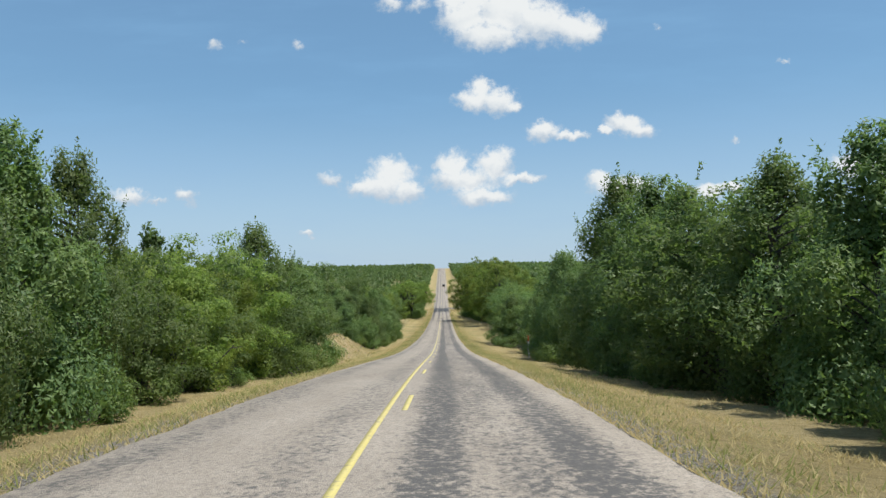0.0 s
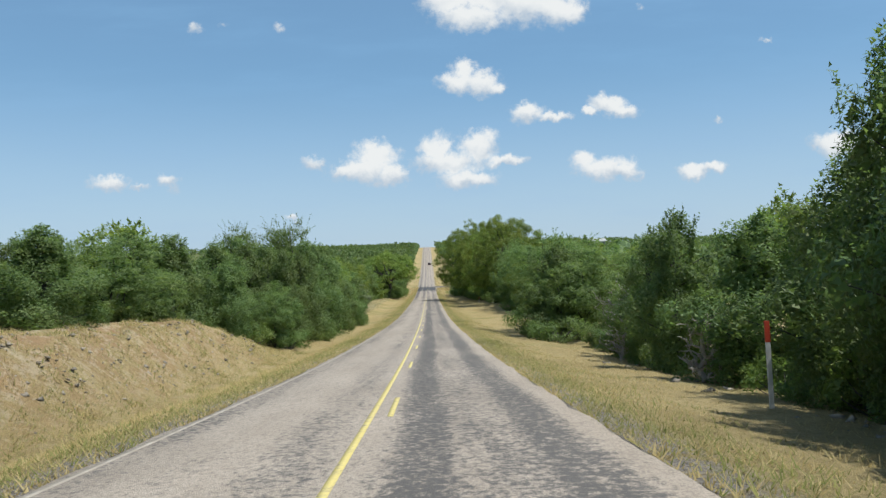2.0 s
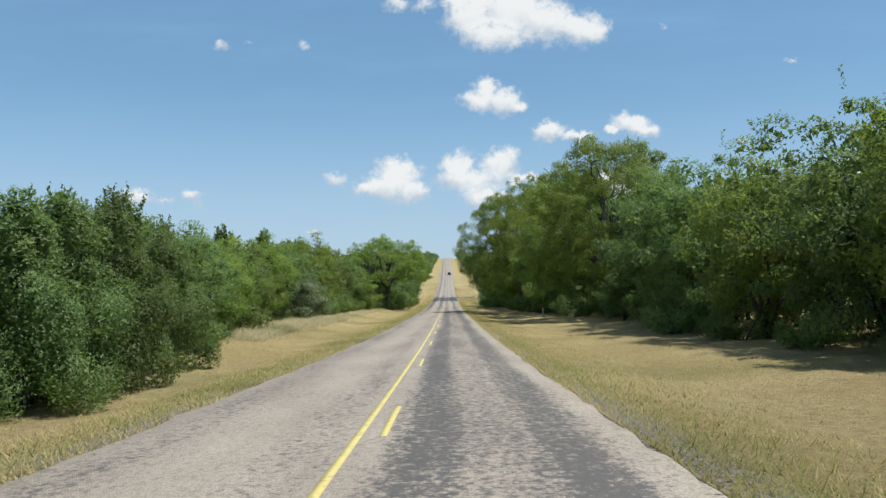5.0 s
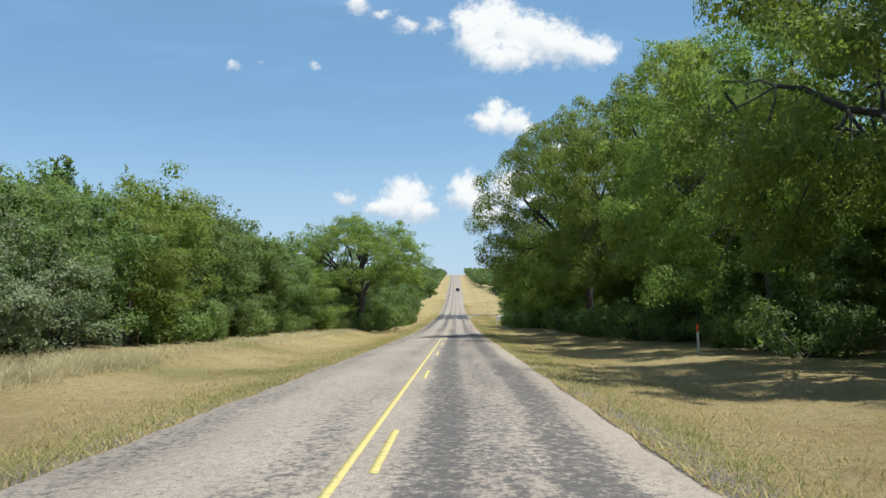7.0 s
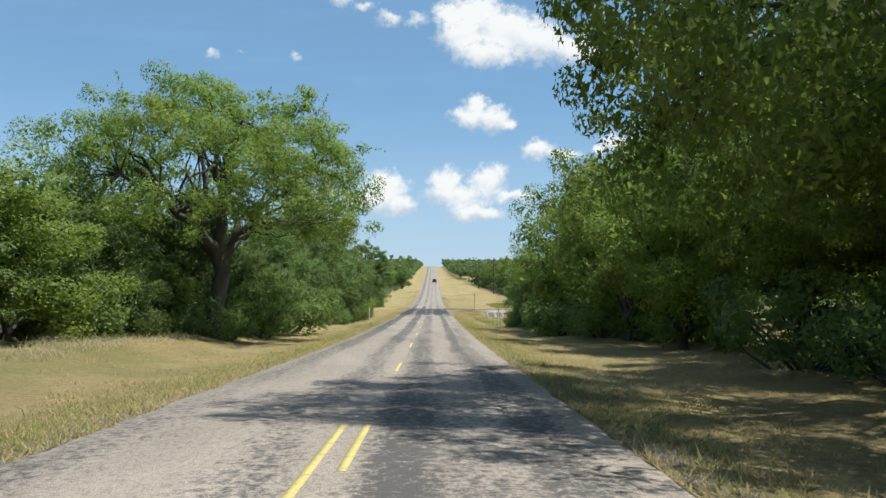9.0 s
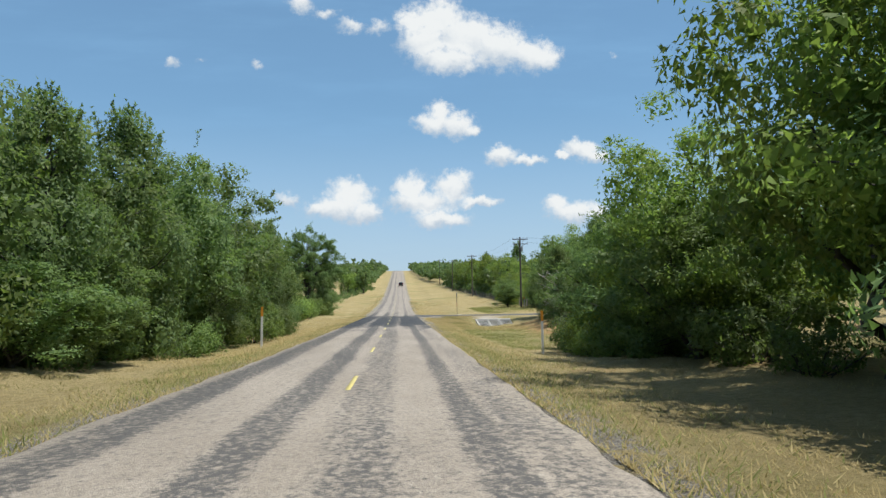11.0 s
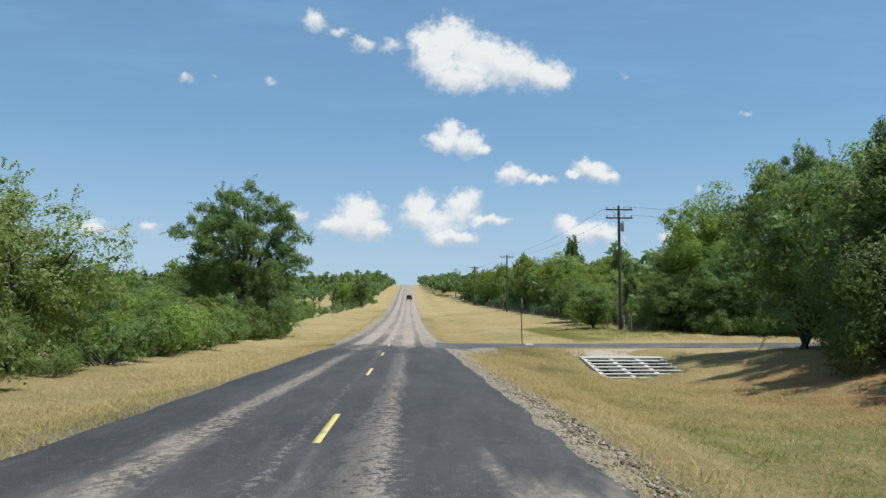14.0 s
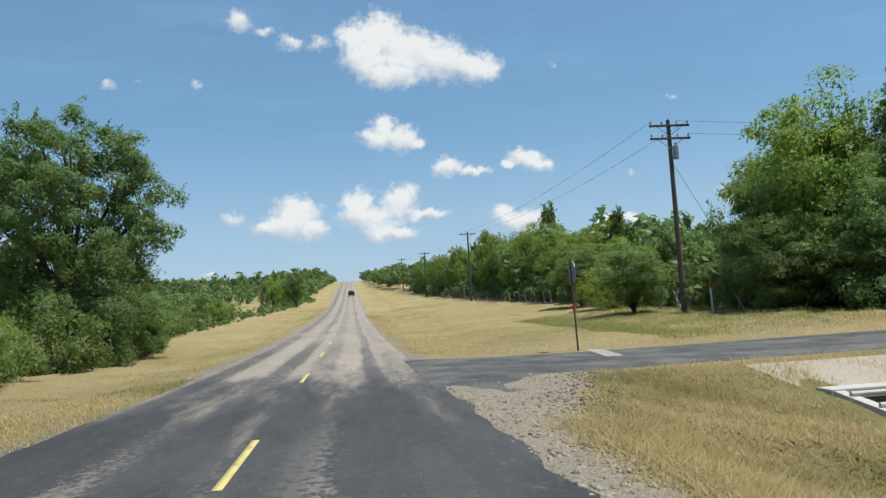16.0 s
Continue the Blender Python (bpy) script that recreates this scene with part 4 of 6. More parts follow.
def juniper(key, seed, height, radius, clumps, count, leaf, material, top=0.75, low=0.05):
    """Dense evergreen with upright sprays from near the ground to a ragged pointed top."""
    rng = np.random.default_rng(seed)
    paths = [(bent(rng, (0, 0, -0.3), (0.2, 0, height * 0.93), 7, 0, 0.08), np.linspace(height * 0.02, 0.02, 7))]
    centres, radii = [], []
    for i in range(clumps):
        t = low + (1 - low) * (i + rng.random()) / clumps
        wide = radius * min(1.0, (1.06 - t) ** top * 1.35) * (0.75 + 0.3 * np.sin(t * 17 + seed)) * (0.55 + 0.45 * min(1, t * 6))
        az = i * 2.39996 + rng.normal(0, 0.4)
        r = wide * rng.uniform(0.45, 1.0)
        c = np.array([r * np.cos(az), r * np.sin(az), t * height + rng.normal(0, 0.15)])
        centres.append(c)
        k = rng.uniform(0.6, 1.15) * (0.55 + 0.5 * (1 - t))
        radii.append((0.12 * height * k * 0.75, 0.12 * height * k * 0.75, 0.15 * height * k))
        if rng.random() < 0.6:
            paths.append((bent(rng, (0.1, 0, max(0.2, c[2] - wide * 0.5)), c, 4, 0, 0.05), np.linspace(height * 0.006, 0.012, 4)))
    v, q = leaves(rng, centres, radii, count, leaf, leaf * 0.5, 0.9, (0, 0, height * 0.3), 9 if key.startswith("back") else 16, 0.5)
    centres = np.array(centres)
    k = rng.choice(len(centres), 70)
    ways = unit(unit(centres[k] - (0, 0, height * 0.3)) * 0.6 + rng.normal(0, 0.3, (70, 3)) + (0, 0, 0.9))
    w = sprigs(rng, centres[k] + ways * 0.05 * height, ways, 0.09 * height, 20, leaf)
    v = np.concatenate([v, w])
    q = np.arange(len(v)).reshape(-1, 3)
    tv, tq = tubes(paths, 5)
    TREE_MESHES[key] = (mesh_of(key + "_trunk", tv, tq, BARK), mesh_of(key + "_crown", v, None, material, q), height, radius)


def shrub(key, seed, height, radius, clumps, count, leaf, material):
    """Low thicket with foliage down to the ground."""
    rng = np.random.default_rng(seed)
    centres, paths = [], []
    for i in range(clumps):
        d = unit(rng.normal(size=3))
        c = np.array([d[0] * radius, d[1] * radius, height * 0.48 + d[2] * height * 0.45]) * (1, 1, 1) * rng.uniform(0.6, 1.0)
        c[2] = max(c[2], 0.15 * height)
        centres.append(c)
        paths.append((bent(rng, (rng.normal(0, 0.15), rng.normal(0, 0.15), -0.2), c, 4, 0, 0.06), np.linspace(0.035, 0.010, 4)))
    radii = height * 0.2 * rng.uniform(0.6, 1.25, (clumps, 1)) * np.array([[1.1, 1.1, 0.95]])
    v, q = leaves(rng, centres, radii, count, leaf, leaf * 0.6, 0.25, (0, 0, height * 0.2), 12, 0.45)
    tv, tq = tubes(paths, 4)
    TREE_MESHES[key] = (mesh_of(key + "_stems", tv, tq, BARK), mesh_of(key + "_crown", v, None, material, q), height, radius)


broadleaf("oak_a", 11, 12.0, 5.0, 0.08, 8, 5, 90, 1.15, 24000, 0.17, LEAF_OAK)
broadleaf("oak_b", 12, 11.0, 4.4, 0.06, 7, 5, 84, 1.10, 20000, 0.17, LEAF_OAK)
broadleaf("elm_a", 21, 8.5, 3.2, 0.03, 7, 5, 76, 0.82, 18000, 0.135, LEAF_ELM)
broadleaf("elm_b", 22, 8.0, 3.4, 0.03, 8, 5, 76, 0.84, 18000, 0.135, LEAF_ELM)
broadleaf("elm_c", 23, 9.0, 2.9, 0.06, 7, 6, 56, 0.74, 15000, 0.135, LEAF_ELM)
juniper("juniper_a", 31, 8.0, 2.7, 110, 27000, 0.135, LEAF_JUNIPER)
juniper("juniper_b", 32, 7.5, 2.5, 100, 24000, 0.13, LEAF_JUNIPER, 0.6)
juniper("juniper_c", 33, 10.0, 3.2, 120, 34000, 0.14, LEAF_JUNIPER, 0.55, 0.06)
shrub("shrub_a", 41, 2.4, 1.6, 24, 3000, 0.11, LEAF_SHRUB)
shrub("shrub_b", 42, 2.0, 1.5, 22, 2600, 0.105, LEAF_ELM)
shrub("shrub_d", 45, 2.8, 1.7, 26, 3600, 0.115, LEAF_BRIGHT)
shrub("shrub_c", 43, 4.6, 1.7, 34, 7000, 0.13, LEAF_YELLOW)
broadleaf("back_oak", 51, 11.0, 4.6, 0.03, 4, 2, 60, 1.25, 4200, 0.30, LEAF_OAK)
broadleaf("back_elm", 52, 8.5, 3.4, 0.02, 4, 2, 52, 1.0, 4000, 0.24, LEAF_ELM)
juniper("back_juniper", 53, 8.5, 2.7, 56, 3600, 0.28, LEAF_JUNIPER)
old_oak("great_oak_left", 61, 13.2, 8.0, 4.3, 6.8, 13, 112, 1.22, 98000, 0.13, LEAF_OAK, 0.46, core=8)
old_oak("great_oak_right", 64, 16.0, 9.0, 4.6, 7.2, 13, 112, 1.42, 122000, 0.145, LEAF_OAK, 0.42, 0.36, 0.25, 12)
old_oak("round_tree", 65, 13.4, 5.0, 2.6, 7.4, 12, 84, 1.05, 62000, 0.15, LEAF_DARK, 0.30, 0.55, 0.3, 11)
broadleaf("feathery_tree", 66, 10.5, 3.6, 0.25, 9, 7, 26, 0.75, 15000, 0.105, LEAF_ELM, twigs=320, twig=1.5, droop=0.15, open_=0.5)
broadleaf("feathery_spread", 67, 8.0, 4.4, 0.12, 12, 7, 60, 0.75, 32000, 0.10, LEAF_ELM, twigs=460, twig=1.2, droop=0.45, open_=0.8)
broadleaf("feathery_over", 71, 9.5, 5.0, 0.36, 14, 8, 40, 0.66, 40000, 0.10, LEAF_ELM, twigs=760, twig=1.2, droop=0.35, open_=0.6, flat_top=0.7)
broadleaf("feathery_pale", 69, 8.0, 3.4, 0.22, 9, 7, 44, 0.75, 17000, 0.12, LEAF_PALE, twigs=260, twig=1.1, droop=0.1, open_=0.5)
broadleaf("elm_grey", 68, 4.6, 2.2, 0.02, 8, 6, 30, 0.5, 9000, 0.10, LEAF_GREY, twigs=120, twig=0.8, open_=0.6)
shrub("shrub_brown", 44, 2.8, 1.6, 26, 4200, 0.12, LEAF_BROWN)
old_oak("great_oak_over", 70, 16.0, 9.0, 4.2, 7.4, 14, 140, 1.30, 155000, 0.125, LEAF_OAK, 0.34, 0.32, 0.28, 11)

NAMES = {"oak": ("oak_tree", "tree"), "elm": ("elm_tree", "tree"), "jun": ("juniper_tree", "tree"), "shr": ("shrub", "shrub"),
         "bac": ("woodland_tree", "tree"), "gre": ("oak_tree", "tree"), "rou": ("oak_tree", "tree"), "fea": ("elm_tree", "tree")}
LABELS = {"oak_tree": "broad green oak tree at the wood's edge", "elm_tree": "feathery green elm tree on the verge",
          "juniper_tree": "dense dark green juniper tree beside the road", "shrub": "low leafy green shrub at the foot of trees",
          "woodland_tree": "leafy green tree standing inside the roadside wood"}
TREES_AT = []


def plant(key, x, s, height, turn, width=None, label="", group="roadside trees"):
    """One tree or shrub of that kind, with its foot in the ground."""
    trunk, crown, h, r = TREE_MESHES[key]
    name, category = NAMES[key[:3]]
    k = height / h
    w = k if width is None else width / r
    z = float(land(x, s)) - 0.05
    ob = thing(name, pose(x, s, z, 0, 0, turn) @ Matrix.Diagonal((w, w, k, 1)), label or LABELS[name], category, group)
    part("stem" if key.startswith("shrub") else "trunk", trunk, None, ob)
    part("crown", crown, None, ob)
    TREES_AT.append((x, s, w * r))
    return ob


# single trees that stand out
plant("great_oak_left", -9.9, 265.3, 12.4, 40, 7.3, "spreading old oak with thick bare limbs above the grass", "great oaks")
plant("great_oak_right", 15.2, 226.5, 17.5, 290, 7.6, "tall old oak reaching over the road's verge", "great oaks")
plant("great_oak_right", 16.6, 247.5, 13.0, 95, 6.4, "tall old oak reaching over the road's verge", "great oaks")
plant("great_oak_over", 11.6, 239.2, 18.2, 200, 8.2, "tall old oak reaching over the road's verge", "great oaks")
plant("great_oak_right", 15.6, 256.5, 11.6, 20, 5.6, "tall old oak reaching over the road's verge", "great oaks")
plant("great_oak_right", 15.6, 197.0, 16.0, 140, 7.4, "tall old oak reaching over the road's verge", "great oaks")
plant("great_oak_right", 15.8, 213.5, 15.0, 75, 7.4, "tall old oak reaching over the road's verge", "great oaks")
plant("round_tree", -13.3, 390.5, 13.2, 10, 4.7, "tall round-headed dark green oak above lower shrubs", "great oaks")
plant("elm_c", -10.6, 526.0, 9.4, 70, 2.8)
plant("feathery_tree", -12.8, 128.0, 11.4, 30, 3.3)
plant("feathery_tree", -17.5, 126.0, 10.4, 130, 3.4)
plant("oak_b", -11.0, 130.5, 8.4, 30, 3.4)
plant("shrub_c", 12.6, 128.5, 4.0, 0, 0.85, "yellow-green leafy shrub in front of darker trees")
plant("juniper_c", 10.4, 60.5, 7.9, 15, 3.4)
plant("juniper_c", 11.0, 67.5, 6.0, 200, 3.0)
plant("juniper_b", 11.2, 74.0, 5.0, 300, 2.8)
plant("elm_b", 11.4, 105.0, 6.4, 0, 3.4)
plant("shrub_b", 9.2, 101.5, 2.2, 10, 1.8)
plant("shrub_b", 8.7, 105.0, 2.8, 100, 2.0)
plant("shrub_b", 9.0, 109.0, 3.0, 200, 2.1)
plant("juniper_b", 10.2, 107.0, 6.4, 30, 2.6)
plant("feathery_over", 12.4, 114.0, 8.3, 120, 6.1, "tall feathery elm with long level branches above the verge")
plant("feathery_spread", 11.8, 109.4, 6.8, 50, 4.2)
plant("elm_b", 26.0, 126.0, 6.5, 80, 3.6)
plant("oak_a", 11.2, 266.5, 11.4, 60, 4.4)
plant("oak_a", 11.6, 283.0, 12.6, 20, 4.4)
plant("oak_b", 13.5, 272.0, 12.0, 120, 4.6)
plant("oak_b", 26.6, 386.0, 11.8, 210, 4.6)
plant("round_tree", 33.0, 382.0, 14.6, 20, 4.8, "tall deep green oak at the wood's edge")
plant("elm_a", 22.6, 382.5, 4.6, 20, 2.2)
plant("elm_b", 25.5, 379.5, 6.5, 70, 3.0)
plant("juniper_a", 30.0, 378.5, 7.5, 70, 3.0)
plant("elm_a", 37.0, 386.0, 14.4, 200, 5.0)
plant("elm_b", 24.2, 388.5, 8.0, 30, 3.0)
plant("oak_b", 29.5, 393.0, 12.0, 300, 4.4)
plant("elm_a", 31.0, 390.0, 9.5, 100, 3.6)
plant("elm_b", -13.2, 334.0, 5.0, 10, 2.6)
plant("elm_b", -10.0, 304.5, 9.4, 20, 3.8)
plant("elm_a", -9.8, 311.5, 10.8, 80, 4.0)
plant("feathery_spread", -11.4, 316.5, 10.6, 80, 4.4)
plant("juniper_a", -8.6, 308.0, 5.6, 250, 2.3)
plant("shrub_a", -7.8, 315.0, 3.0, 130)
plant("feathery_spread", -10.4, 321.0, 9.0, 150, 3.8)
plant("feathery_spread", 11.6, 299.0, 6.8, 20, 4.0)
plant("elm_b", 10.8, 297.2, 5.0, 120, 2.8)
plant("elm_a", 11.4, 301.0, 4.8, 40, 2.8)
plant("juniper_a", 9.9, 294.5, 4.6, 220, 2.4)
plant("shrub_c", 9.5, 299.2, 2.3, 50, 1.3, "yellow-green leafy shrub beside the marker post")
plant("shrub_b", 9.0, 301.8, 1.6, 90)
plant("shrub_d", 8.8, 297.5, 1.7, 90, 1.25, "bright green leafy shrub beside the marker post")
plant("elm_a", 12.0, 306.0, 5.0, 200, 2.4)
plant("shrub_b", 10.3, 304.6, 2.2, 20, 1.5)
plant("shrub_a", 10.8, 307.8, 2.6, 120, 1.7)
plant("elm_grey", 11.8, 310.4, 3.2, 210, 1.9, "grey-green twiggy shrub on the red bank")
plant("elm_b", -14.6, 259.0, 6.4, 40, 3.2)
plant("elm_a", -15.0, 265.5, 6.8, 140, 3.2)
plant("oak_b", -13.6, 253.0, 6.6, 300, 3.4)
plant("shrub_b", -10.6, 263.6, 2.2, 80, 1.5)
plant("shrub_a", -9.0, 264.0, 1.9, 180, 1.3)
plant("shrub_b", -11.8, 264.4, 2.6, 280, 1.5)
plant("juniper_a", -12.4, 258.6, 4.2, 80, 2.2)
plant("elm_b", -12.0, 262.4, 3.8, 200, 2.2)
plant("juniper_b", -14.8, 255.0, 5.2, 10, 2.4)
plant("oak_a", 11.6, 259.0, 8.8, 220, 3.8)
plant("juniper_a", -8.6, 325.4, 7.4, 30, 2.5)
plant("juniper_a", -9.3, 330.9, 8.2, 140, 2.4)
for k_ in range(13):
    plant(("shrub_d", "elm_b", "shrub_d", "elm_a")[k_ % 4], -13.0 - 0.9 * (k_ % 3), 335.5 + 3.6 * k_, 3.3 + 0.5 * (k_ * 7 % 3), 47 * k_, 1.9 + 0.2 * (k_ % 2), "", "shrubs at the wood's foot")
plant("feathery_pale", -13.2, 350.0, 7.0, 100, 3.5, "airy pale green tree above bright shrubs")
plant("juniper_a", 9.6, 32.2, 7.6, 60, 3.4)
plant("elm_b", 12.4, 26.6, 7.0, 160, 3.2)
plant("juniper_a", 10.2, 17.0, 6.0, 20, 2.6)
plant("juniper_c", 9.8, 21.0, 6.2, 200, 2.7)
plant("elm_a", 9.6, 24.8, 6.5, 100, 3.0)
plant("juniper_c", 9.6, 28.5, 6.8, 40, 3.0)
plant("juniper_c", 9.1, 36.0, 8.5, 160, 3.2)
plant("juniper_a", 9.6, 42.0, 7.4, 260, 2.5)
plant("elm_c", -14.5, 113.5, 8.4, 40, 3.0)
plant("juniper_a", -9.6, 116.5, 7.4, 40, 2.8)
plant("juniper_c", -9.4, 122.5, 7.8, 200, 3.0)
plant("juniper_a", -9.5, 128.0, 7.6, 300, 3.0)
plant("juniper_b", -9.3, 134.0, 5.4, 100, 2.6)
plant("juniper_c", -9.7, 44.8, 8.0, 30, 3.0)
plant("elm_b", -9.9, 50.8, 7.9, 130, 3.2)
plant("elm_a", -9.8, 56.5, 7.6, 210, 3.2)
plant("juniper_c", -10.4, 60.5, 7.4, 200, 2.8)
plant("shrub_a", -7.7, 47.5, 2.4, 30)
plant("shrub_a", -7.9, 53.5, 2.6, 130)
plant("elm_b", -12.2, 62.0, 5.4, 80, 2.8)
plant("juniper_a", -13.0, 78.0, 3.4, 10, 2.3)
plant("elm_a", -12.8, 84.5, 3.9, 190, 2.5)
plant("elm_b", -13.4, 71.0, 3.0, 250, 2.4)
plant("juniper_b", -14.0, 89.0, 4.1, 20, 2.5)
plant("juniper_a", -13.2, 93.5, 4.9, 120, 2.7)
plant("juniper_c", -12.2, 98.5, 5.7, 220, 2.7)
plant("juniper_a", -11.6, 103.5, 6.2, 320, 2.7)
plant("juniper_b", -11.2, 108.5, 6.6, 60, 2.7)
for k_, (x_, s_, h_) in enumerate(((15.8, 335.5, 4.2), (17.2, 341.0, 4.6), (18.8, 347.5, 5.2), (20.2, 353.0, 5.8), (21.8, 358.5, 6.0), (26.5, 379.0, 5.0), (31.5, 379.5, 6.2), (35.5, 381.5, 6.4))):
    plant(("juniper_b", "elm_b", "juniper_a")[k_ % 3], x_, s_, h_, 55 * k_, 2.5)
for k_, (x_, s_, h_) in enumerate(((24.0, 378.2, 2.6), (27.5, 377.6, 3.0), (30.5, 377.8, 3.4), (33.8, 377.6, 3.2), (37.5, 378.2, 3.6), (41.0, 378.0, 4.0))):
    plant("shrub_a", x_, s_, h_, 70 * k_, None, "", "shrubs at the wood's foot")
plant("elm_grey", -12.0, 198.0, 4.4, 20, 2.2, "grey-green twiggy shrub in tall pale grass")
plant("elm_grey", -12.6, 203.0, 4.0, 120, 2.2, "grey-green twiggy shrub in tall pale grass")
plant("shrub_brown", 15.5, 328.0, 2.3, 0, 1.25, "shrub with dry brown leaves on the bank")
plant("elm_grey", 15.6, 332.4, 3.8, 200, 2.0, "grey-green twiggy shrub on the red bank")
plant("shrub_a", 14.2, 209.5, 3.2, 20)
plant("shrub_b", 13.6, 205.5, 3.0, 120)
plant("juniper_b", -10.6, 387.0, 5.6, 60, 2.4)
plant("elm_a", -10.4, 392.0, 5.0, 160, 2.4)
plant("elm_b", 18.5, 394.0, 4.4, 60, 2.7)
plant("elm_a", 22.2, 383.6, 4.8, 160, 2.3)
plant("shrub_c", 20.5, 404.0, 3.4, 160, 2.0)
plant("elm_b", 20.5, 412.0, 5.0, 260, 2.8)
plant("elm_b", 19.0, 351.0, 8.2, 20, 3.2)
plant("elm_b", 20.0, 357.5, 9.0, 120, 3.6)
plant("juniper_b", 17.0, 346.0, 6.6, 60, 2.6)
plant("elm_b", 24.5, 380.0, 5.0, 10, 2.8)
plant("elm_a", 28.0, 380.5, 8.4, 130, 3.4)
plant("elm_b", 33.8, 378.5, 7.4, 230, 3.6)
plant("elm_b", 23.4, 387.0, 4.8, 260, 2.6)
plant("juniper_a", -10.2, 20.0, 7.2, 140, 2.9)
for k_, (x_, s_, h_) in enumerate(((-12.2, 260.5, 2.8), (-8.2, 267.5, 2.6), (-9.2, 271.0, 4.0), (-8.4, 275.0, 4.4), (-13.2, 257.0, 3.4))):
    plant("shrub_a", x_, s_, h_, 70 * k_, None, "bright leafy shrub under the spreading oak", "shrubs under the oak")
for k_, (x_, s_, h_) in enumerate(((12.6, 235.6, 3.2), (11.8, 243.4, 2.8), (11.4, 247.6, 3.5), (12.6, 231.5, 3.1), (13.2, 227.6, 3.4))):
    plant("shrub_b", x_, s_, h_, 70 * k_, None, "leafy shrub under the tall roadside oak", "shrubs under the oak")

# the wood's edge: distance along the road, distance from its middle, height of the front trees
LEFT_SLOPE = [(-14, 7.2, 6.5), (23, 7.2, 7.2), (27, 7.2, 5.9), (36, 7.2, 5.9), (42, 7.2, 7.0), (46, 7.2, 7.8), (57, 7.2, 7.8), (61, 12, 6.0), (65, 13, 3.4), (84, 12.5, 3.6), (95, 8.5, 4.2),
        (105, 7.3, 5.6), (118, 7, 6.8), (122, 7, 7), (129, 7, 6.8), (133, 7, 5.4), (138, 6.8, 5.0), (150, 6.6, 4.8)]
LEFT_VALLEY = [(165, 9.5, 5.6), (185, 12.5, 6.0), (200, 12.5, 7.0), (218, 12, 8.6), (240, 12, 9.0), (255, 12, 8.2), (275, 7.5, 7), (300, 6.8, 8.5), (324, 6.6, 8.8),
        (329, 9.6, 3.9)]
LEFT_CLIMB = [(375, 9.4, 3.7), (386, 9.5, 3.4), (398, 9.5, 3.6), (405, 13.5, 2.4), (440, 15.5, 2.6), (500, 13.5, 3.4), (560, 9, 5.5), (640, 8.5, 5.5), (880, 7, 5)]
LEFT_EDGE = LEFT_SLOPE + LEFT_VALLEY + LEFT_CLIMB
RIGHT_SLOPE = [(-14, 7.5, 5), (8, 7.5, 5), (14, 7.2, 5.2), (20, 7, 5.6), (27, 7, 6.3), (34, 7, 7.2), (38, 7, 7.4), (42, 7.2, 6.6), (46, 7.4, 5.4),
        (51, 7.4, 5.2), (55, 7.4, 6.6), (59, 7.2, 8.2), (63, 7, 8.6), (65, 7.5, 5.8), (72, 7.8, 5.2), (84, 8.5, 5.4), (89, 9, 4.6), (92, 10, 2.4),
        (99, 10, 2.2), (103, 8.5, 6.8), (108, 9, 7.4), (113, 11, 7), (121, 12.5, 6), (127, 14, 6), (150, 12, 8.5)]
RIGHT_VALLEY = [(178, 11, 9.5), (188, 15, 11), (205, 17, 12), (240, 17, 12), (252, 14, 12), (262, 8, 11), (287, 7, 12), (294, 7.5, 7), (300, 8.5, 6.0),
        (304, 13.0, 5.0), (312, 15.0, 5.2), (322, 15.6, 4.6)]
RIGHT_CLIMB = [(333, 15.5, 4.2), (339, 16, 4.8), (345, 17.5, 7.2), (355, 20, 8.4), (362, 24, 10), (378, 28, 11), (390, 23, 5), (420, 22, 6), (435, 22, 9),
        (452, 22, 11.5), (480, 22, 10), (520, 20, 8.5), (600, 17, 8), (630, 11.5, 8), (700, 10, 7), (880, 8, 6)]
RIGHT_EDGE = RIGHT_SLOPE + RIGHT_VALLEY + RIGHT_CLIMB


def kinds_at(side, s):
    if (side < 0 and 327 < s < 384) or (side > 0 and 388 < s < 432):
        return ("shrub_d", "shrub_a", "shrub_d", "shrub_b") if side < 0 else ("shrub_a", "shrub_b", "elm_b", "juniper_a")
    if side > 0:
        if s < 104:
            return ("juniper_a", "juniper_b", "juniper_c", "juniper_a", "elm_a")
        if s < 200:
            return ("elm_a", "elm_b", "oak_b", "oak_a")
        if s < 292:
            return ("oak_a", "oak_b")
        if s < 362:
            return ("juniper_a", "juniper_c", "elm_c", "juniper_b")
        return ("elm_a", "juniper_b", "juniper_a", "elm_b")
    if s < 24:
        return ("juniper_a", "juniper_c", "elm_a")
    if s < 58:
        return ("elm_a", "oak_b", "juniper_a", "elm_b")
    if s < 117:
        return ("juniper_a", "juniper_b", "juniper_b", "elm_b")
    if s < 155:
        return ("juniper_a", "juniper_b", "elm_a")
    if s < 290:
        return ("elm_b", "elm_b", "oak_b", "oak_a")
    return ("elm_b", "elm_a", "juniper_b", "elm_c")


def clear_of(x, s, gap):
    return all((x - a) ** 2 + (s - b) ** 2 > gap * gap for a, b, _ in TREES_AT)


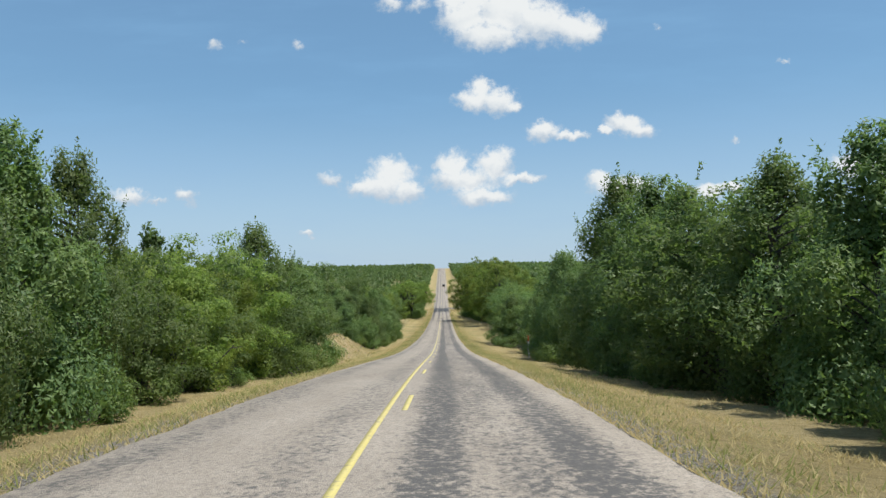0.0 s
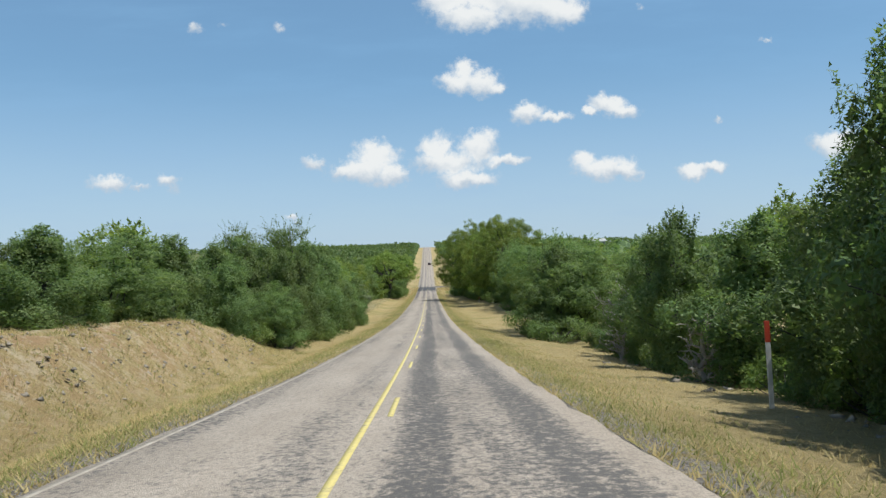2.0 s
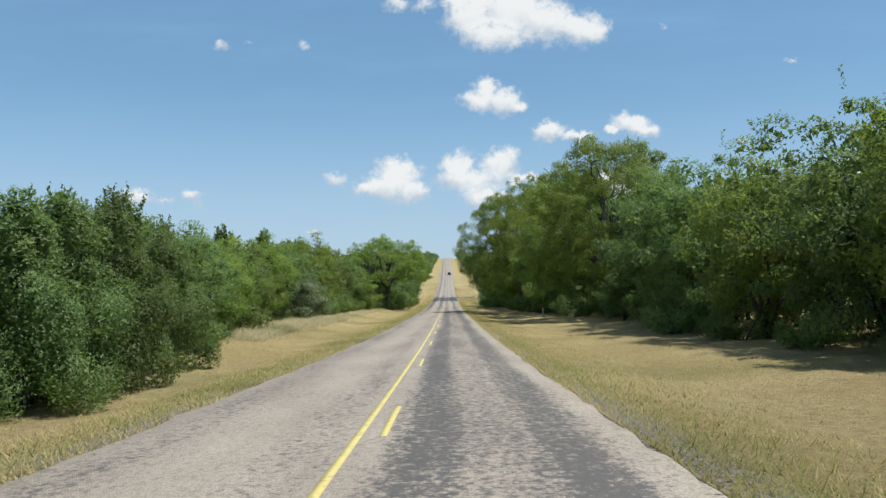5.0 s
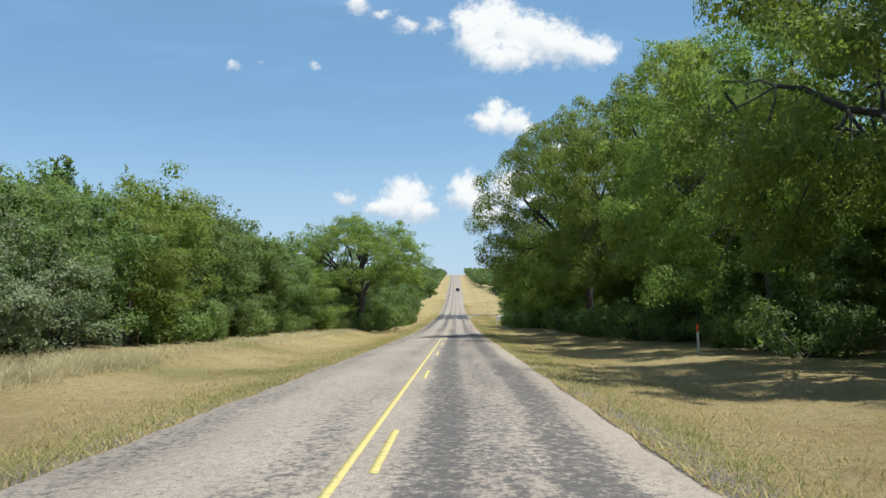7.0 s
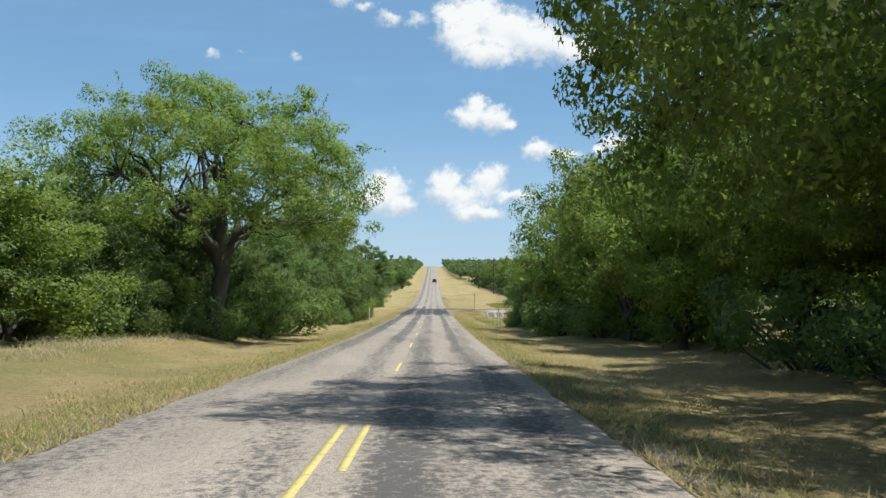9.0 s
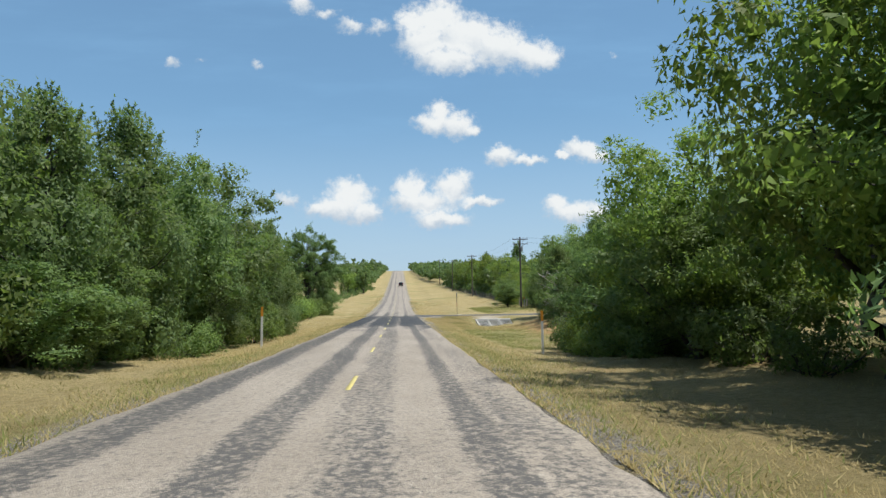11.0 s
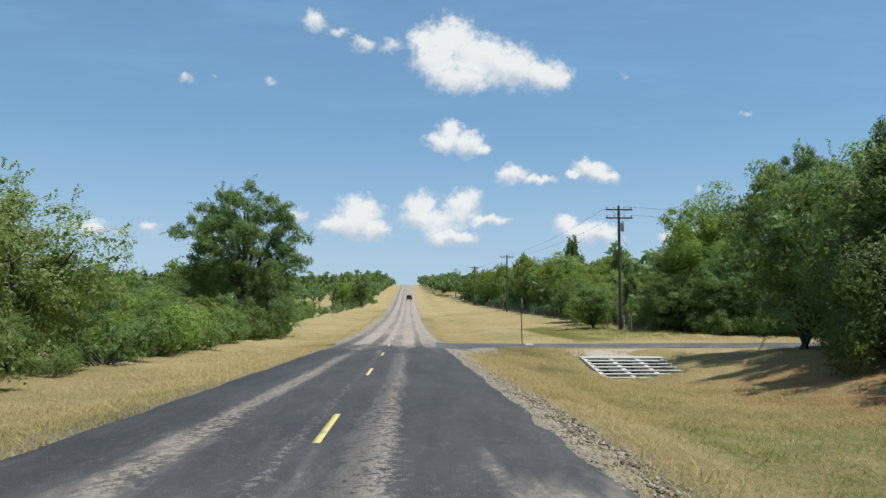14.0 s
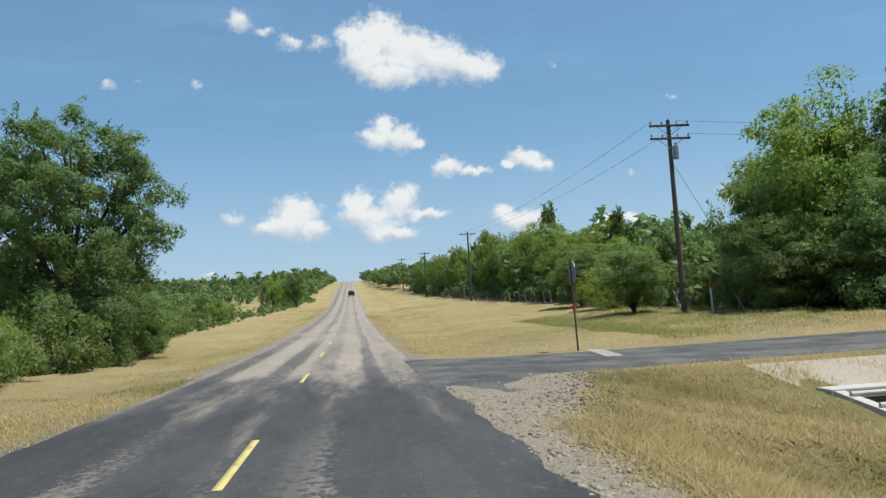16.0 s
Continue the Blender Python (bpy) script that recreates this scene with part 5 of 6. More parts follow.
rng = np.random.default_rng(5)
for side, edge_table in ((-1, LEFT_EDGE), (1, RIGHT_EDGE)):
    ks = [r[0] for r in edge_table]
    edge_at = lambda s: float(np.interp(s, ks, [r[1] for r in edge_table]))
    tall_at = lambda s: float(np.interp(s, ks, [r[2] for r in edge_table]))
    s = 3.0
    while s < 470:
        kind = kinds_at(side, s)[rng.integers(len(kinds_at(side, s)))]
        h = tall_at(s) * (rng.uniform(0.92, 1.05) if s < 80 else rng.uniform(0.84, 1.1))
        if kind.startswith("shrub"):
            h *= rng.uniform(0.78, 1.05)
        _, _, ph, pr = TREE_MESHES[kind]
        w = min(max(pr * h / ph, 1.9), 4.6)
        x = edge_at(s) + w * 0.95 + rng.uniform(-0.2, 0.9)
        if s > 405:
            kind = (("back_oak", "back_elm", "back_juniper") if side < 0 else ("oak_b", "elm_b", "oak_a"))[rng.integers(3)]
            h *= 1.0 if side < 0 else 0.84
        if not (side > 0 and 362 < s < 376) and clear_of(side * x, s, 2.6):
            plant(kind, side * x, s, h, rng.uniform(0, 360), w)
        s += w * rng.uniform(1.15, 1.6)
    # undergrowth along the foot of the wood, thicker and taller under the great oaks
    s = -10.0
    while s < 450:
        thick = (side > 0 and 176 < s < 300) or (side < 0 and 205 < s < 300)
        x = min(edge_at(s), 11.5) + 2.4 + rng.uniform(-0.6, 3.2) if thick else edge_at(s) + 1.5 + rng.uniform(-0.5, 2.0)
        if not (side > 0 and 360 < s < 377) and not (side > 0 and 200 < s < 212 and x < 15.0):
            pick = rng.random()
            if thick and pick < 0.45:
                plant(("elm_b", "juniper_a", "elm_a")[rng.integers(3)], side * (x + 0.8), s, rng.uniform(3.2, 6.0), rng.uniform(0, 360), rng.uniform(1.9, 2.7), "", "shrubs at the wood's foot")
            else:
                h = rng.uniform(1.4, 3.6) if thick else rng.uniform(1.2, 2.8)
                plant("shrub_a" if pick < 0.72 else "shrub_b", side * x, s, h, rng.uniform(0, 360), None, "", "shrubs at the wood's foot")
        s += rng.uniform(2.0, 3.6) if thick or (side > 0 and s > 376) else rng.uniform(4.2, 8.0)
    # one row behind the edge
    s = 0.0
    while s < 560:
        kind = ("back_oak", "back_elm", "back_juniper")[rng.choice(3, p=(0.36, 0.36, 0.28))]
        h = max(tall_at(s), 4.6) * (rng.uniform(0.8, 1.02) if s < 120 else rng.uniform(0.82, 1.12))
        if kind == "back_oak":
            h = max(h, 6.5)
        x = edge_at(s) + 8.0 + rng.uniform(-1.2, 1.6)
        if s > 455:
            x -= 4.0
        bare = side > 0 and 361 < s < 377
        open_bank = (side < 0 and (60 < s < 90 or 328 < s < 386)) or (side > 0 and 86 < s < 124) or (side < 0 and 398 < s < 520)
        if not bare and not open_bank and clear_of(side * x, s, 2.2):
            plant(kind, side * x, s, h, rng.uniform(0, 360), None, "", "trees inside the wood")
        s += h * 0.55 * rng.uniform(0.8, 1.25)


def woods(name, points, heights, clumps, cards, seed, label):
    """A wood too far off to tell its trees apart: crowns of several clumps of coarse leaf sprays, in one mesh."""
    rng_ = np.random.default_rng(seed)
    n = len(points)
    h = np.repeat(heights, clumps)[:, None]
    d = unit(rng_.normal(size=(n * clumps, 3)))
    up = np.concatenate([np.zeros((n * clumps, 2)), h * rng_.uniform(0.5, 0.62, (n * clumps, 1))], 1)
    heart = np.repeat(points, clumps, 0) + d * h * (0.33, 0.33, 0.32) * rng_.uniform(0.5, 1.0, (n * clumps, 1)) + up
    h = np.repeat(h, cards, 0)
    e = unit(rng_.normal(size=(n * clumps * cards, 3)))
    at = np.repeat(heart, cards, 0) + e * h * 0.15 * rng_.uniform(0.5, 1.0, (len(e), 1))
    nor = unit(e * 0.9 + rng_.normal(size=e.shape) * 0.4 + (0, 0, 0.2))
    axis = unit(np.cross(nor, rng_.normal(size=e.shape)))
    flat_ = np.cross(nor, axis)
    size = h * rng_.uniform(0.055, 0.11, h.shape) * (9 / cards) ** 0.5
    v = np.stack([at - axis * size * 0.8 - flat_ * size * 0.85, at - axis * size * 0.8 + flat_ * size * 0.85, at + axis * size * 1.1], 1).reshape(-1, 3)
    ob = new(name, mesh_of(name, v, None, LEAF_FAR, np.arange(len(v)).reshape(-1, 3)))
    return tagged(ob, label, "woods", kind="stuff")


for side, edge_table, label in ((-1, LEFT_EDGE, "distant green woods on rolling land"), (1, RIGHT_EDGE, "distant green woods climbing to the far crest")):
    ks = [r[0] for r in edge_table]
    front_x = lambda s_: np.interp(s_, ks, [r[1] for r in edge_table])
    front_h = lambda s_: np.interp(s_, ks, [r[2] for r in edge_table])
    rng_w = np.random.default_rng(70 + side)
    # inside the roadside wood, behind the single trees
    ss_ = rng_w.uniform(-16, 560, 460)
    deep = rng_w.uniform(12.5, 32, 460)
    xx = side * (front_x(ss_) + deep)
    ok = np.ones(460, bool)
    if side > 0:
        ok = ~((ss_ > 358) & (ss_ < 380)) & ~((ss_ > 82) & (ss_ < 135))
    else:
        ok = ~((ss_ > 324) & (ss_ < 400))
    xx, ss_ = xx[ok], ss_[ok]
    woods("woodland", np.stack([xx, ss_, land(xx, ss_)], -1), np.clip(front_h(ss_) * rng_w.uniform(0.8, 1.12, len(xx)), 4.5, 14), 7, 20, 60 + side, "green trees crowding behind the wood's edge")
    # the open rolling woods farther off
    ss_ = rng_w.uniform(0, 1, 3600) ** 0.85 * 960
    xx = side * (front_x(ss_) + np.where(ss_ < 560, 30.0, 4.0) + rng_w.uniform(0, 1, 3600) ** 1.4 * 420)
    ok = (ss_ > 400) | (np.abs(xx) < 170)
    if side > 0:
        ok &= ~((ss_ > 359) & (ss_ < 380) & (xx < 90)) & ~((ss_ > 82) & (ss_ < 90 + xx * 1.6) & (xx < 75))
    xx, ss_ = xx[ok], ss_[ok]
    tall = rng_w.choice((4.0, 5.5, 7.0, 9.0), len(xx)) * rng_w.uniform(0.85, 1.15, len(xx))
    tall = np.where(ss_ > 780, np.minimum(tall, 6.0), tall)
    for some, cards in ((ss_ < 430, 34), (ss_ >= 430, 6)):
        woods("woodland", np.stack([xx, ss_, land(xx, ss_)], -1)[some], tall[some], 5 if cards == 6 else 8, cards, 80 + side, label)
    # the last rise, closely wooded to the crest
    ss_ = rng_w.uniform(600, 930, 1300)
    xx = side * (front_x(ss_) + 4.0 + 150 * rng_w.random(1300) ** 1.3)
    woods("woodland", np.stack([xx, ss_, land(xx, ss_)], -1), rng_w.uniform(3.6, 6.2, 1300), 5, 6, 110 + side, label)
    # scrub along the foot of the far belts
    sf = np.arange(380 if side > 0 else 402, 570, 0.9)
    xf = side * (front_x(sf) + rng_w.uniform(-0.6, 3.0, len(sf)))
    woods("scrub", np.stack([xf, sf, land(xf, sf) - 0.5], -1), rng_w.uniform(1.8, 4.2, len(sf)) * (1.0 if side > 0 else 0.6), 5, 12, 97 + side, "low green scrub along the foot of the trees")
    if side > 0:
        sf = np.arange(384, 560, 1.3)
        xf = front_x(sf) + rng_w.uniform(2.0, 7.0, len(sf))
        woods("woodland", np.stack([xf, sf, land(xf, sf)], -1), front_h(sf) * rng_w.uniform(0.62, 0.95, len(sf)), 8, 30, 95, "dense green trees behind the fence")
    # trees that line the climb to the crest
    sf = np.arange(555, 905, 3.4)
    xf = side * (front_x(sf) + rng_w.uniform(1.0, 4.5, len(sf)))
    woods("woodland", np.stack([xf, sf, land(xf, sf)], -1), front_h(sf) * rng_w.uniform(0.6, 1.1, len(sf)), 8, 11, 90 + side, "trees lining the road on its far climb")


# ---- grass on the verges ----
def verge(name, side, count, seed, x0, x1, s0, s1, tall, material, label):
    """Thousands of blades in tufts, thicker towards the pavement's edge."""
    rng_ = np.random.default_rng(seed)
    tufts = count // 9
    tx = x0 + (x1 - x0) * rng_.random(tufts) ** 2.0
    ts = rng_.uniform(s0, s1, tufts)
    thick = np.sin(ts * 0.37 + 3 * np.sin(tx * 0.7 + ts * 0.11)) * np.sin(ts * 0.083 + tx * 0.9) + rng_.normal(0, 0.6, tufts)
    ok = thick > -0.9
    if side > 0:
        ok &= ~((ts > 364.5) & (ts < 373.5)) & ~((ts > 350) & (tx < 3.95 + 2.4 * ramp(ts, 355.5, 363.5)) & (ts < 377)) & ~((ts > 355.8) & (tx > 9.3) & (tx < 14.2) & (ts < 362))
    tx, ts = tx[ok], ts[ok]
    k = np.repeat(np.arange(len(tx)), 9)
    n = len(k)
    x = side * tx[k] + rng_.normal(0, 0.30, n)
    s = ts[k] + rng_.normal(0, 0.34, n)
    x = side * np.maximum(side * x, 3.3)
    z = land(x, s) - 0.02
    rank = np.where((rng_.random(len(tx)) < 0.12) & (tx < 5.0), 1.6, 1.0)
    big = ((0.5 + rng_.random(len(tx)) * 0.8) * rank)[k] * tall * rng_.uniform(0.5, 1.2, n)
    az = rng_.uniform(0, 2 * np.pi, n)
    out = np.stack([np.cos(az), np.sin(az)], -1)
    lean = rng_.uniform(0.5, 2.4, n)[:, None]
    w = (0.006 + 0.009 * rng_.random(n))[:, None]
    across = np.stack([-out[:, 1], out[:, 0]], -1)
    a = np.concatenate([np.stack([x, s], -1) - across * w, z[:, None]], 1)
    b = np.concatenate([np.stack([x, s], -1) + across * w, z[:, None]], 1)
    tip = np.concatenate([np.stack([x, s], -1) + out * lean * big[:, None], (z + big)[:, None]], 1)
    v = np.stack([a, b, tip], 1).reshape(-1, 3)
    ob = new(name, mesh_of(name, v, None, material, np.arange(n * 3).reshape(-1, 3)))
    return tagged(ob, label, "grass", kind="stuff")


verge("verge_grass", -1, 150000, 101, 3.45, 11.0, -6, 330, 0.10, STRAW, "dry straw-coloured grass along the road's verge")
verge("verge_grass", -1, 60000, 102, 4.0, 13.0, 330, 520, 0.10, STRAW, "dry straw-coloured grass along the road's verge")
verge("verge_grass", 1, 150000, 103, 3.45, 11.5, -6, 330, 0.10, STRAW, "dry straw-coloured grass along the road's verge")
verge("verge_grass", 1, 120000, 104, 3.8, 22.0, 318, 470, 0.10, STRAW, "dry straw-coloured grass along the road's verge")
verge("verge_grass", -1, 110000, 107, 3.55, 6.4, -2, 300, 0.075, STRAW, "short dry grass at the road's edge")
verge("verge_grass", 1, 110000, 108, 3.55, 6.4, -2, 320, 0.075, STRAW, "short dry grass at the road's edge")
verge("verge_grass", -1, 50000, 109, 6.0, 15.0, 56, 102, 0.14, STRAW, "tufts of dry grass on the cut bank")
verge("verge_weeds", -1, 40000, 105, 3.75, 5.4, -6, 300, 0.11, WEED, "green weeds at the pavement's edge")
verge("verge_weeds", 1, 40000, 106, 3.75, 6.5, -6, 330, 0.11, WEED, "green weeds at the pavement's edge")

verge("verge_grass", 1, 170000, 120, 4.4, 13.0, 338, 366, 0.13, STRAW, "dense dry grass in the corner of the junction")
verge("verge_grass", -1, 70000, 121, 3.6, 9.0, 296, 372, 0.11, STRAW, "dry grass along the road's verge")
verge("verge_weeds", 1, 30000, 122, 13.0, 24.0, 375, 402, 0.20, WEED, "taller green grass at the foot of the wood")
verge("verge_weeds", 1, 26000, 123, 7.0, 12.0, 306, 356, 0.14, WEED, "green grass in the damp ditch")
verge("verge_weeds", -1, 20000, 124, 7.0, 15.0, 56, 100, 0.16, WEED, "tufts of green weeds on the cut bank")
verge("verge_weeds", -1, 34000, 125, 3.75, 4.35, -6, 330, 0.12, WEED, "green weeds hugging the pavement's edge")
verge("verge_weeds", 1, 34000, 126, 3.75, 4.35, -6, 310, 0.12, WEED, "green weeds hugging the pavement's edge")
verge("tall_grass", -1, 30000, 110, 9.6, 13.5, 168, 204, 0.42, PALE, "tall pale dry grass along the fence")
verge("tall_grass", -1, 9000, 111, 9.8, 13.0, 204, 262, 0.30, PALE, "tall pale dry grass at the foot of trees")


# ---- road markings, pieces of the road ----
def painted(name, x, s0, s1, width, step=3.0, material=PAINT, lift=0.004):
    ss = np.linspace(s0, s1, max(2, int((s1 - s0) / step) + 1))
    z = road_z(ss) + 0.02 * (1 - (x / 3.2) ** 2) + lift
    v = np.stack([np.stack([np.full(len(ss), x + e * width / 2), ss, z + dz], -1) for e, dz in ((-1, -0.012), (-1, 0), (1, 0), (1, -0.012))], 1)
    ix = np.arange(v.shape[0] * 4).reshape(-1, 4)
    q = np.concatenate([np.stack([ix[:-1, k], ix[:-1, k + 1], ix[1:, k + 1], ix[1:, k]], -1) for k in range(3)])
    ob = new(name, mesh_of(name, v, q, material))
    ob.parent = road
    return ob


painted("yellow_line", -0.16, -60, 236.0, 0.10, 1.6)
painted("edge_line", -3.05, 30.0, 118.0, 0.08, 1.6, WHITE_PAINT)
for k in range(-2, 70):
    s0 = 12.19 * k + 1.4
    painted("lane_dash", 0.15 if s0 < 235 else 0.08, s0, s0 + 3.05, 0.10, 0.8)


# ---- roadside markers, sign, poles, fence ----
def marker_post(x, s, height, top_material, label, group="marker posts"):
    ob = thing("marker_post", pose(x, s, float(land(x, s)), rng.uniform(-2, 2), rng.uniform(-2, 2), 0), label, "post", group)
    bm = bmesh.new()
    part("post", box(bm, (0.10, 0.035, height + 0.3), (0, 0, height / 2 - 0.15), 0.01), MARKER_WHITE, ob)
    bm = bmesh.new()
    part("reflector", box(bm, (0.106, 0.041, height * 0.24), (0, 0, height * 0.88 + 0.005), 0.008), top_material, ob, "coloured reflective top")
    return ob


marker_post(7.25, 301.0, 1.9, MARKER_ORANGE, "white marker post with orange top in the grass")
marker_post(-5.25, 303.5, 1.85, MARKER_ORANGE, "white marker post with orange top in the grass")
marker_post(7.9, 65.9, 1.85, MARKER_RED, "white pipeline marker post with red top in the grass")
marker_post(10.9, 209.2, 1.25, MARKER_RED, "short white marker post with red top under trees")
marker_post(20.0, 386.6, 1.65, MARKER_RED, "white pipeline marker post with red top in the grass")
marker_post(12.2, 268.0, 1.2, MARKER_WHITE, "short white marker post beside the trees")


def stop_sign(x, s):
    """An eight-sided sign seen edge-on from the main road, on a thin steel post."""
    ob = thing("stop_sign", pose(x, s, float(land(x, s)), 0, -1.5, 0), "thin steel sign post with a sign turned edge-on to the road", "sign")
    bm = bmesh.new()
    part("post", rod(bm, (0, 0, -0.4), (0, 0, 2.95), 0.032, 0.032, 10), RUST, ob)
    bm = bmesh.new()
    bmesh.ops.create_cone(bm, cap_ends=True, segments=8, radius1=0.40, radius2=0.40, depth=0.012, matrix=pose(0.055, 0, 2.6, 0, 90, 0) @ pose(0, 0, 0, 0, 0, 22.5))
    panel = part("panel", bm, STEEL, ob, "grey metal back of an eight-sided panel")
    bm = bmesh.new()
    bmesh.ops.create_cone(bm, cap_ends=True, segments=8, radius1=0.385, radius2=0.385, depth=0.004, matrix=pose(0.064, 0, 2.6, 0, 90, 0) @ pose(0, 0, 0, 0, 0, 22.5))
    part("face", bm, MARKER_RED, panel, "red reflective face")
    bm = bmesh.new()
    part("reflector", box(bm, (0.07, 0.07, 0.28), (0, 0, 1.42), 0.008), MARKER_RED, ob, "red reflector strip on the post")
    for z in (2.4, 2.8):
        bm = bmesh.new()
        part("bolt", rod(bm, (0.0, 0, z), (0.075, 0, z), 0.012), STEEL, ob)
    return ob


stop_sign(8.75, 372.9)


def utility_pole(x, s, height, arms, turn):
    base = float(land(x, s))
    ob = thing("utility_pole", pose(x, s, base, rng.uniform(-0.8, 0.8), rng.uniform(-0.8, 0.8), turn), "tall dark wooden utility pole with crossarms", "pole", "utility poles")
    bm = bmesh.new()
    part("pole", rod(bm, (0, 0, -0.5), (0, 0, height), 0.17, 0.11, 12), POLEWOOD, ob, smooth=False)
    for k in range(arms):
        z = height - 0.35 - 0.75 * k
        bm = bmesh.new()
        arm = part("crossarm", box(bm, (2.4, 0.11, 0.12), (0, -0.13, z), 0.012), POLEWOOD, ob)
        for side in (-1, 1):
            bm = bmesh.new()
            part("brace", rod(bm, (side * 0.75, -0.13, z - 0.05), (0, -0.12, z - 0.6), 0.018, 0.018, 6), STEEL, ob)
            for far in (0.45, 1.1):
                bm = bmesh.new()
                rod(bm, (side * far, -0.13, z + 0.06), (side * far, -0.13, z + 0.15), 0.02, 0.02, 8)
                rod(bm, (side * far, -0.13, z + 0.14), (side * far, -0.13, z + 0.25), 0.055, 0.035, 10)
                part("insulator", bm, CERAMIC, arm, "brown porcelain insulator")
    bm = bmesh.new()
    part("pole_cap", rod(bm, (0, 0, height), (0, 0, height + 0.12), 0.035, 0.02, 8), CERAMIC, ob)
    if arms > 1:
        bm = bmesh.new()
        rod(bm, (0.28, -0.1, height - 2.3), (0.28, -0.1, height - 1.55), 0.16, 0.16, 14)
        part("fuse_switch", rod(bm, (0.28, -0.1, height - 1.55), (0.28, -0.1, height - 1.35), 0.03, 0.05, 8), STEEL, ob, "small grey cylinder below the arms")
    return base + height


POLES = [(20.1, 390.4, 11.0, 2), (19.2, 464.0, 10.4, 1), (18.2, 524.0, 10.0, 1), (17.5, 590.0, 10.0, 1)]
tops = [(x, s, utility_pole(x, s, h, arms, 0)) for x, s, h, arms in POLES]


def power_line(a, b, offset, sag):
    """One slack wire from pole to pole."""
    t = np.linspace(0, 1, 14)[:, None]
    p = np.array(a) * (1 - t) + np.array(b) * t
    p[:, 0] += offset
    p[:, 2] -= (4 * sag * t * (1 - t))[:, 0]
    v, q = tubes([(p, np.full(14, 0.011))], 4)
    ob = new("power_line", mesh_of("power_line", v, q, WIRE))
    return tagged(ob, "thin dark slack power line between poles", "cable", "power lines")


for (xa, sa, za), (xb, sb, zb) in zip(tops, tops[1:]):
    for off in (-1.1, 1.1):
        power_line((xa, sa - 0.13, za - 0.10), (xb, sb - 0.13, zb - 0.10), off, 0.9)
for off, drop in ((0.45, 0.10), (1.1, 0.85)):
    power_line((20.1 + off, 390.3, tops[0][2] - drop), (86.0, 391.0 + off, tops[0][2] - drop + 0.5), 0.0, 1.1)

guy = new("guy_wire", mesh_of("guy_wire", *tubes([(np.array([(20.15, 390.4, tops[0][2] - 2.6), (22.7, 391.0, tops[0][2] - 6.6), (25.3, 391.6, float(land(25.3, 391.6)) - 0.1)]), np.full(3, 0.012))], 5), WIRE))
tagged(guy, "thin steel guy wire staying the wooden pole", "cable")

# rough cedar fence along the field beyond the junction
fence = thing("wire_fence", pose(21.6, 384.0, float(land(21.6, 384.0))), "rough grey cedar post and wire fence on the grass", "fence")
base_z = float(land(21.6, 384.0))
wire_pts = {0.45: [], 0.8: [], 1.1: []}
for k in range(52):
    s = 384.0 + k * 2.7 + rng.uniform(-0.4, 0.4)
    x = 21.6 - 0.012 * (s - 384.0) + rng.normal(0, 0.06)
    z = float(land(x, s)) - base_z
    h = rng.uniform(0.95, 1.5)
    tip = (x - 21.6 + rng.normal(0, 0.16), s - 384.0 + rng.normal(0, 0.22), z + h)
    v, q = tubes([(bent(rng, (x - 21.6, s - 384.0, z - 0.3), tip, 5, 0, 0.015), np.linspace(0.075, 0.05, 5) * rng.uniform(0.75, 1.3))], 7)
    part("fence_post", mesh_of("fence_post", v, q, FENCEWOOD), FENCEWOOD, fence)
    if k % 3 == 1:
        v, q = tubes([(bent(rng, (x - 21.6, s - 384.9, z - 0.2), (x - 21.6 + 0.1, s - 383.4 + rng.normal(0, 0.2), z + h * 0.9), 5, 0, 0.02), np.linspace(0.06, 0.045, 5))], 6)
        part("fence_post", mesh_of("fence_post", v, q, FENCEWOOD), FENCEWOOD, fence, "leaning cedar brace")
    for up, pts in wire_pts.items():
        pts.append((x - 21.6, s - 384.0 - 0.06, z + up))
for up, pts in wire_pts.items():
    v, q = tubes([(np.array(pts), np.full(len(pts), 0.006))], 4)
    part("wire", mesh_of("wire", v, q, WIRE), WIRE, fence)


# steel post and wire fence behind the tall grass
field = thing("wire_fence", pose(-14.2, 172.0, float(land(-14.2, 172.0))), "thin steel post and wire fence behind tall grass", "fence")
zero = float(land(-14.2, 172.0))
wires = {0.4: [], 0.75: [], 1.1: []}
for k in range(15):
    s = 172.0 + k * 3.0
    z = float(land(-14.2, s)) - zero
    bm = bmesh.new()
    rod(bm, (0, s - 172.0, z - 0.3), (rng.normal(0, 0.03), s - 172.0 + rng.normal(0, 0.03), z + 1.35), 0.03, 0.03, 6)
    part("fence_post", bm, RUST, field)
    for up, pts in wires.items():
        pts.append((-0.02, s - 172.0, z + up))
for up, pts in wires.items():
    v, q = tubes([(np.array(pts), np.full(len(pts), 0.006))], 4)
    part("wire", mesh_of("wire", v, q, WIRE), WIRE, field)


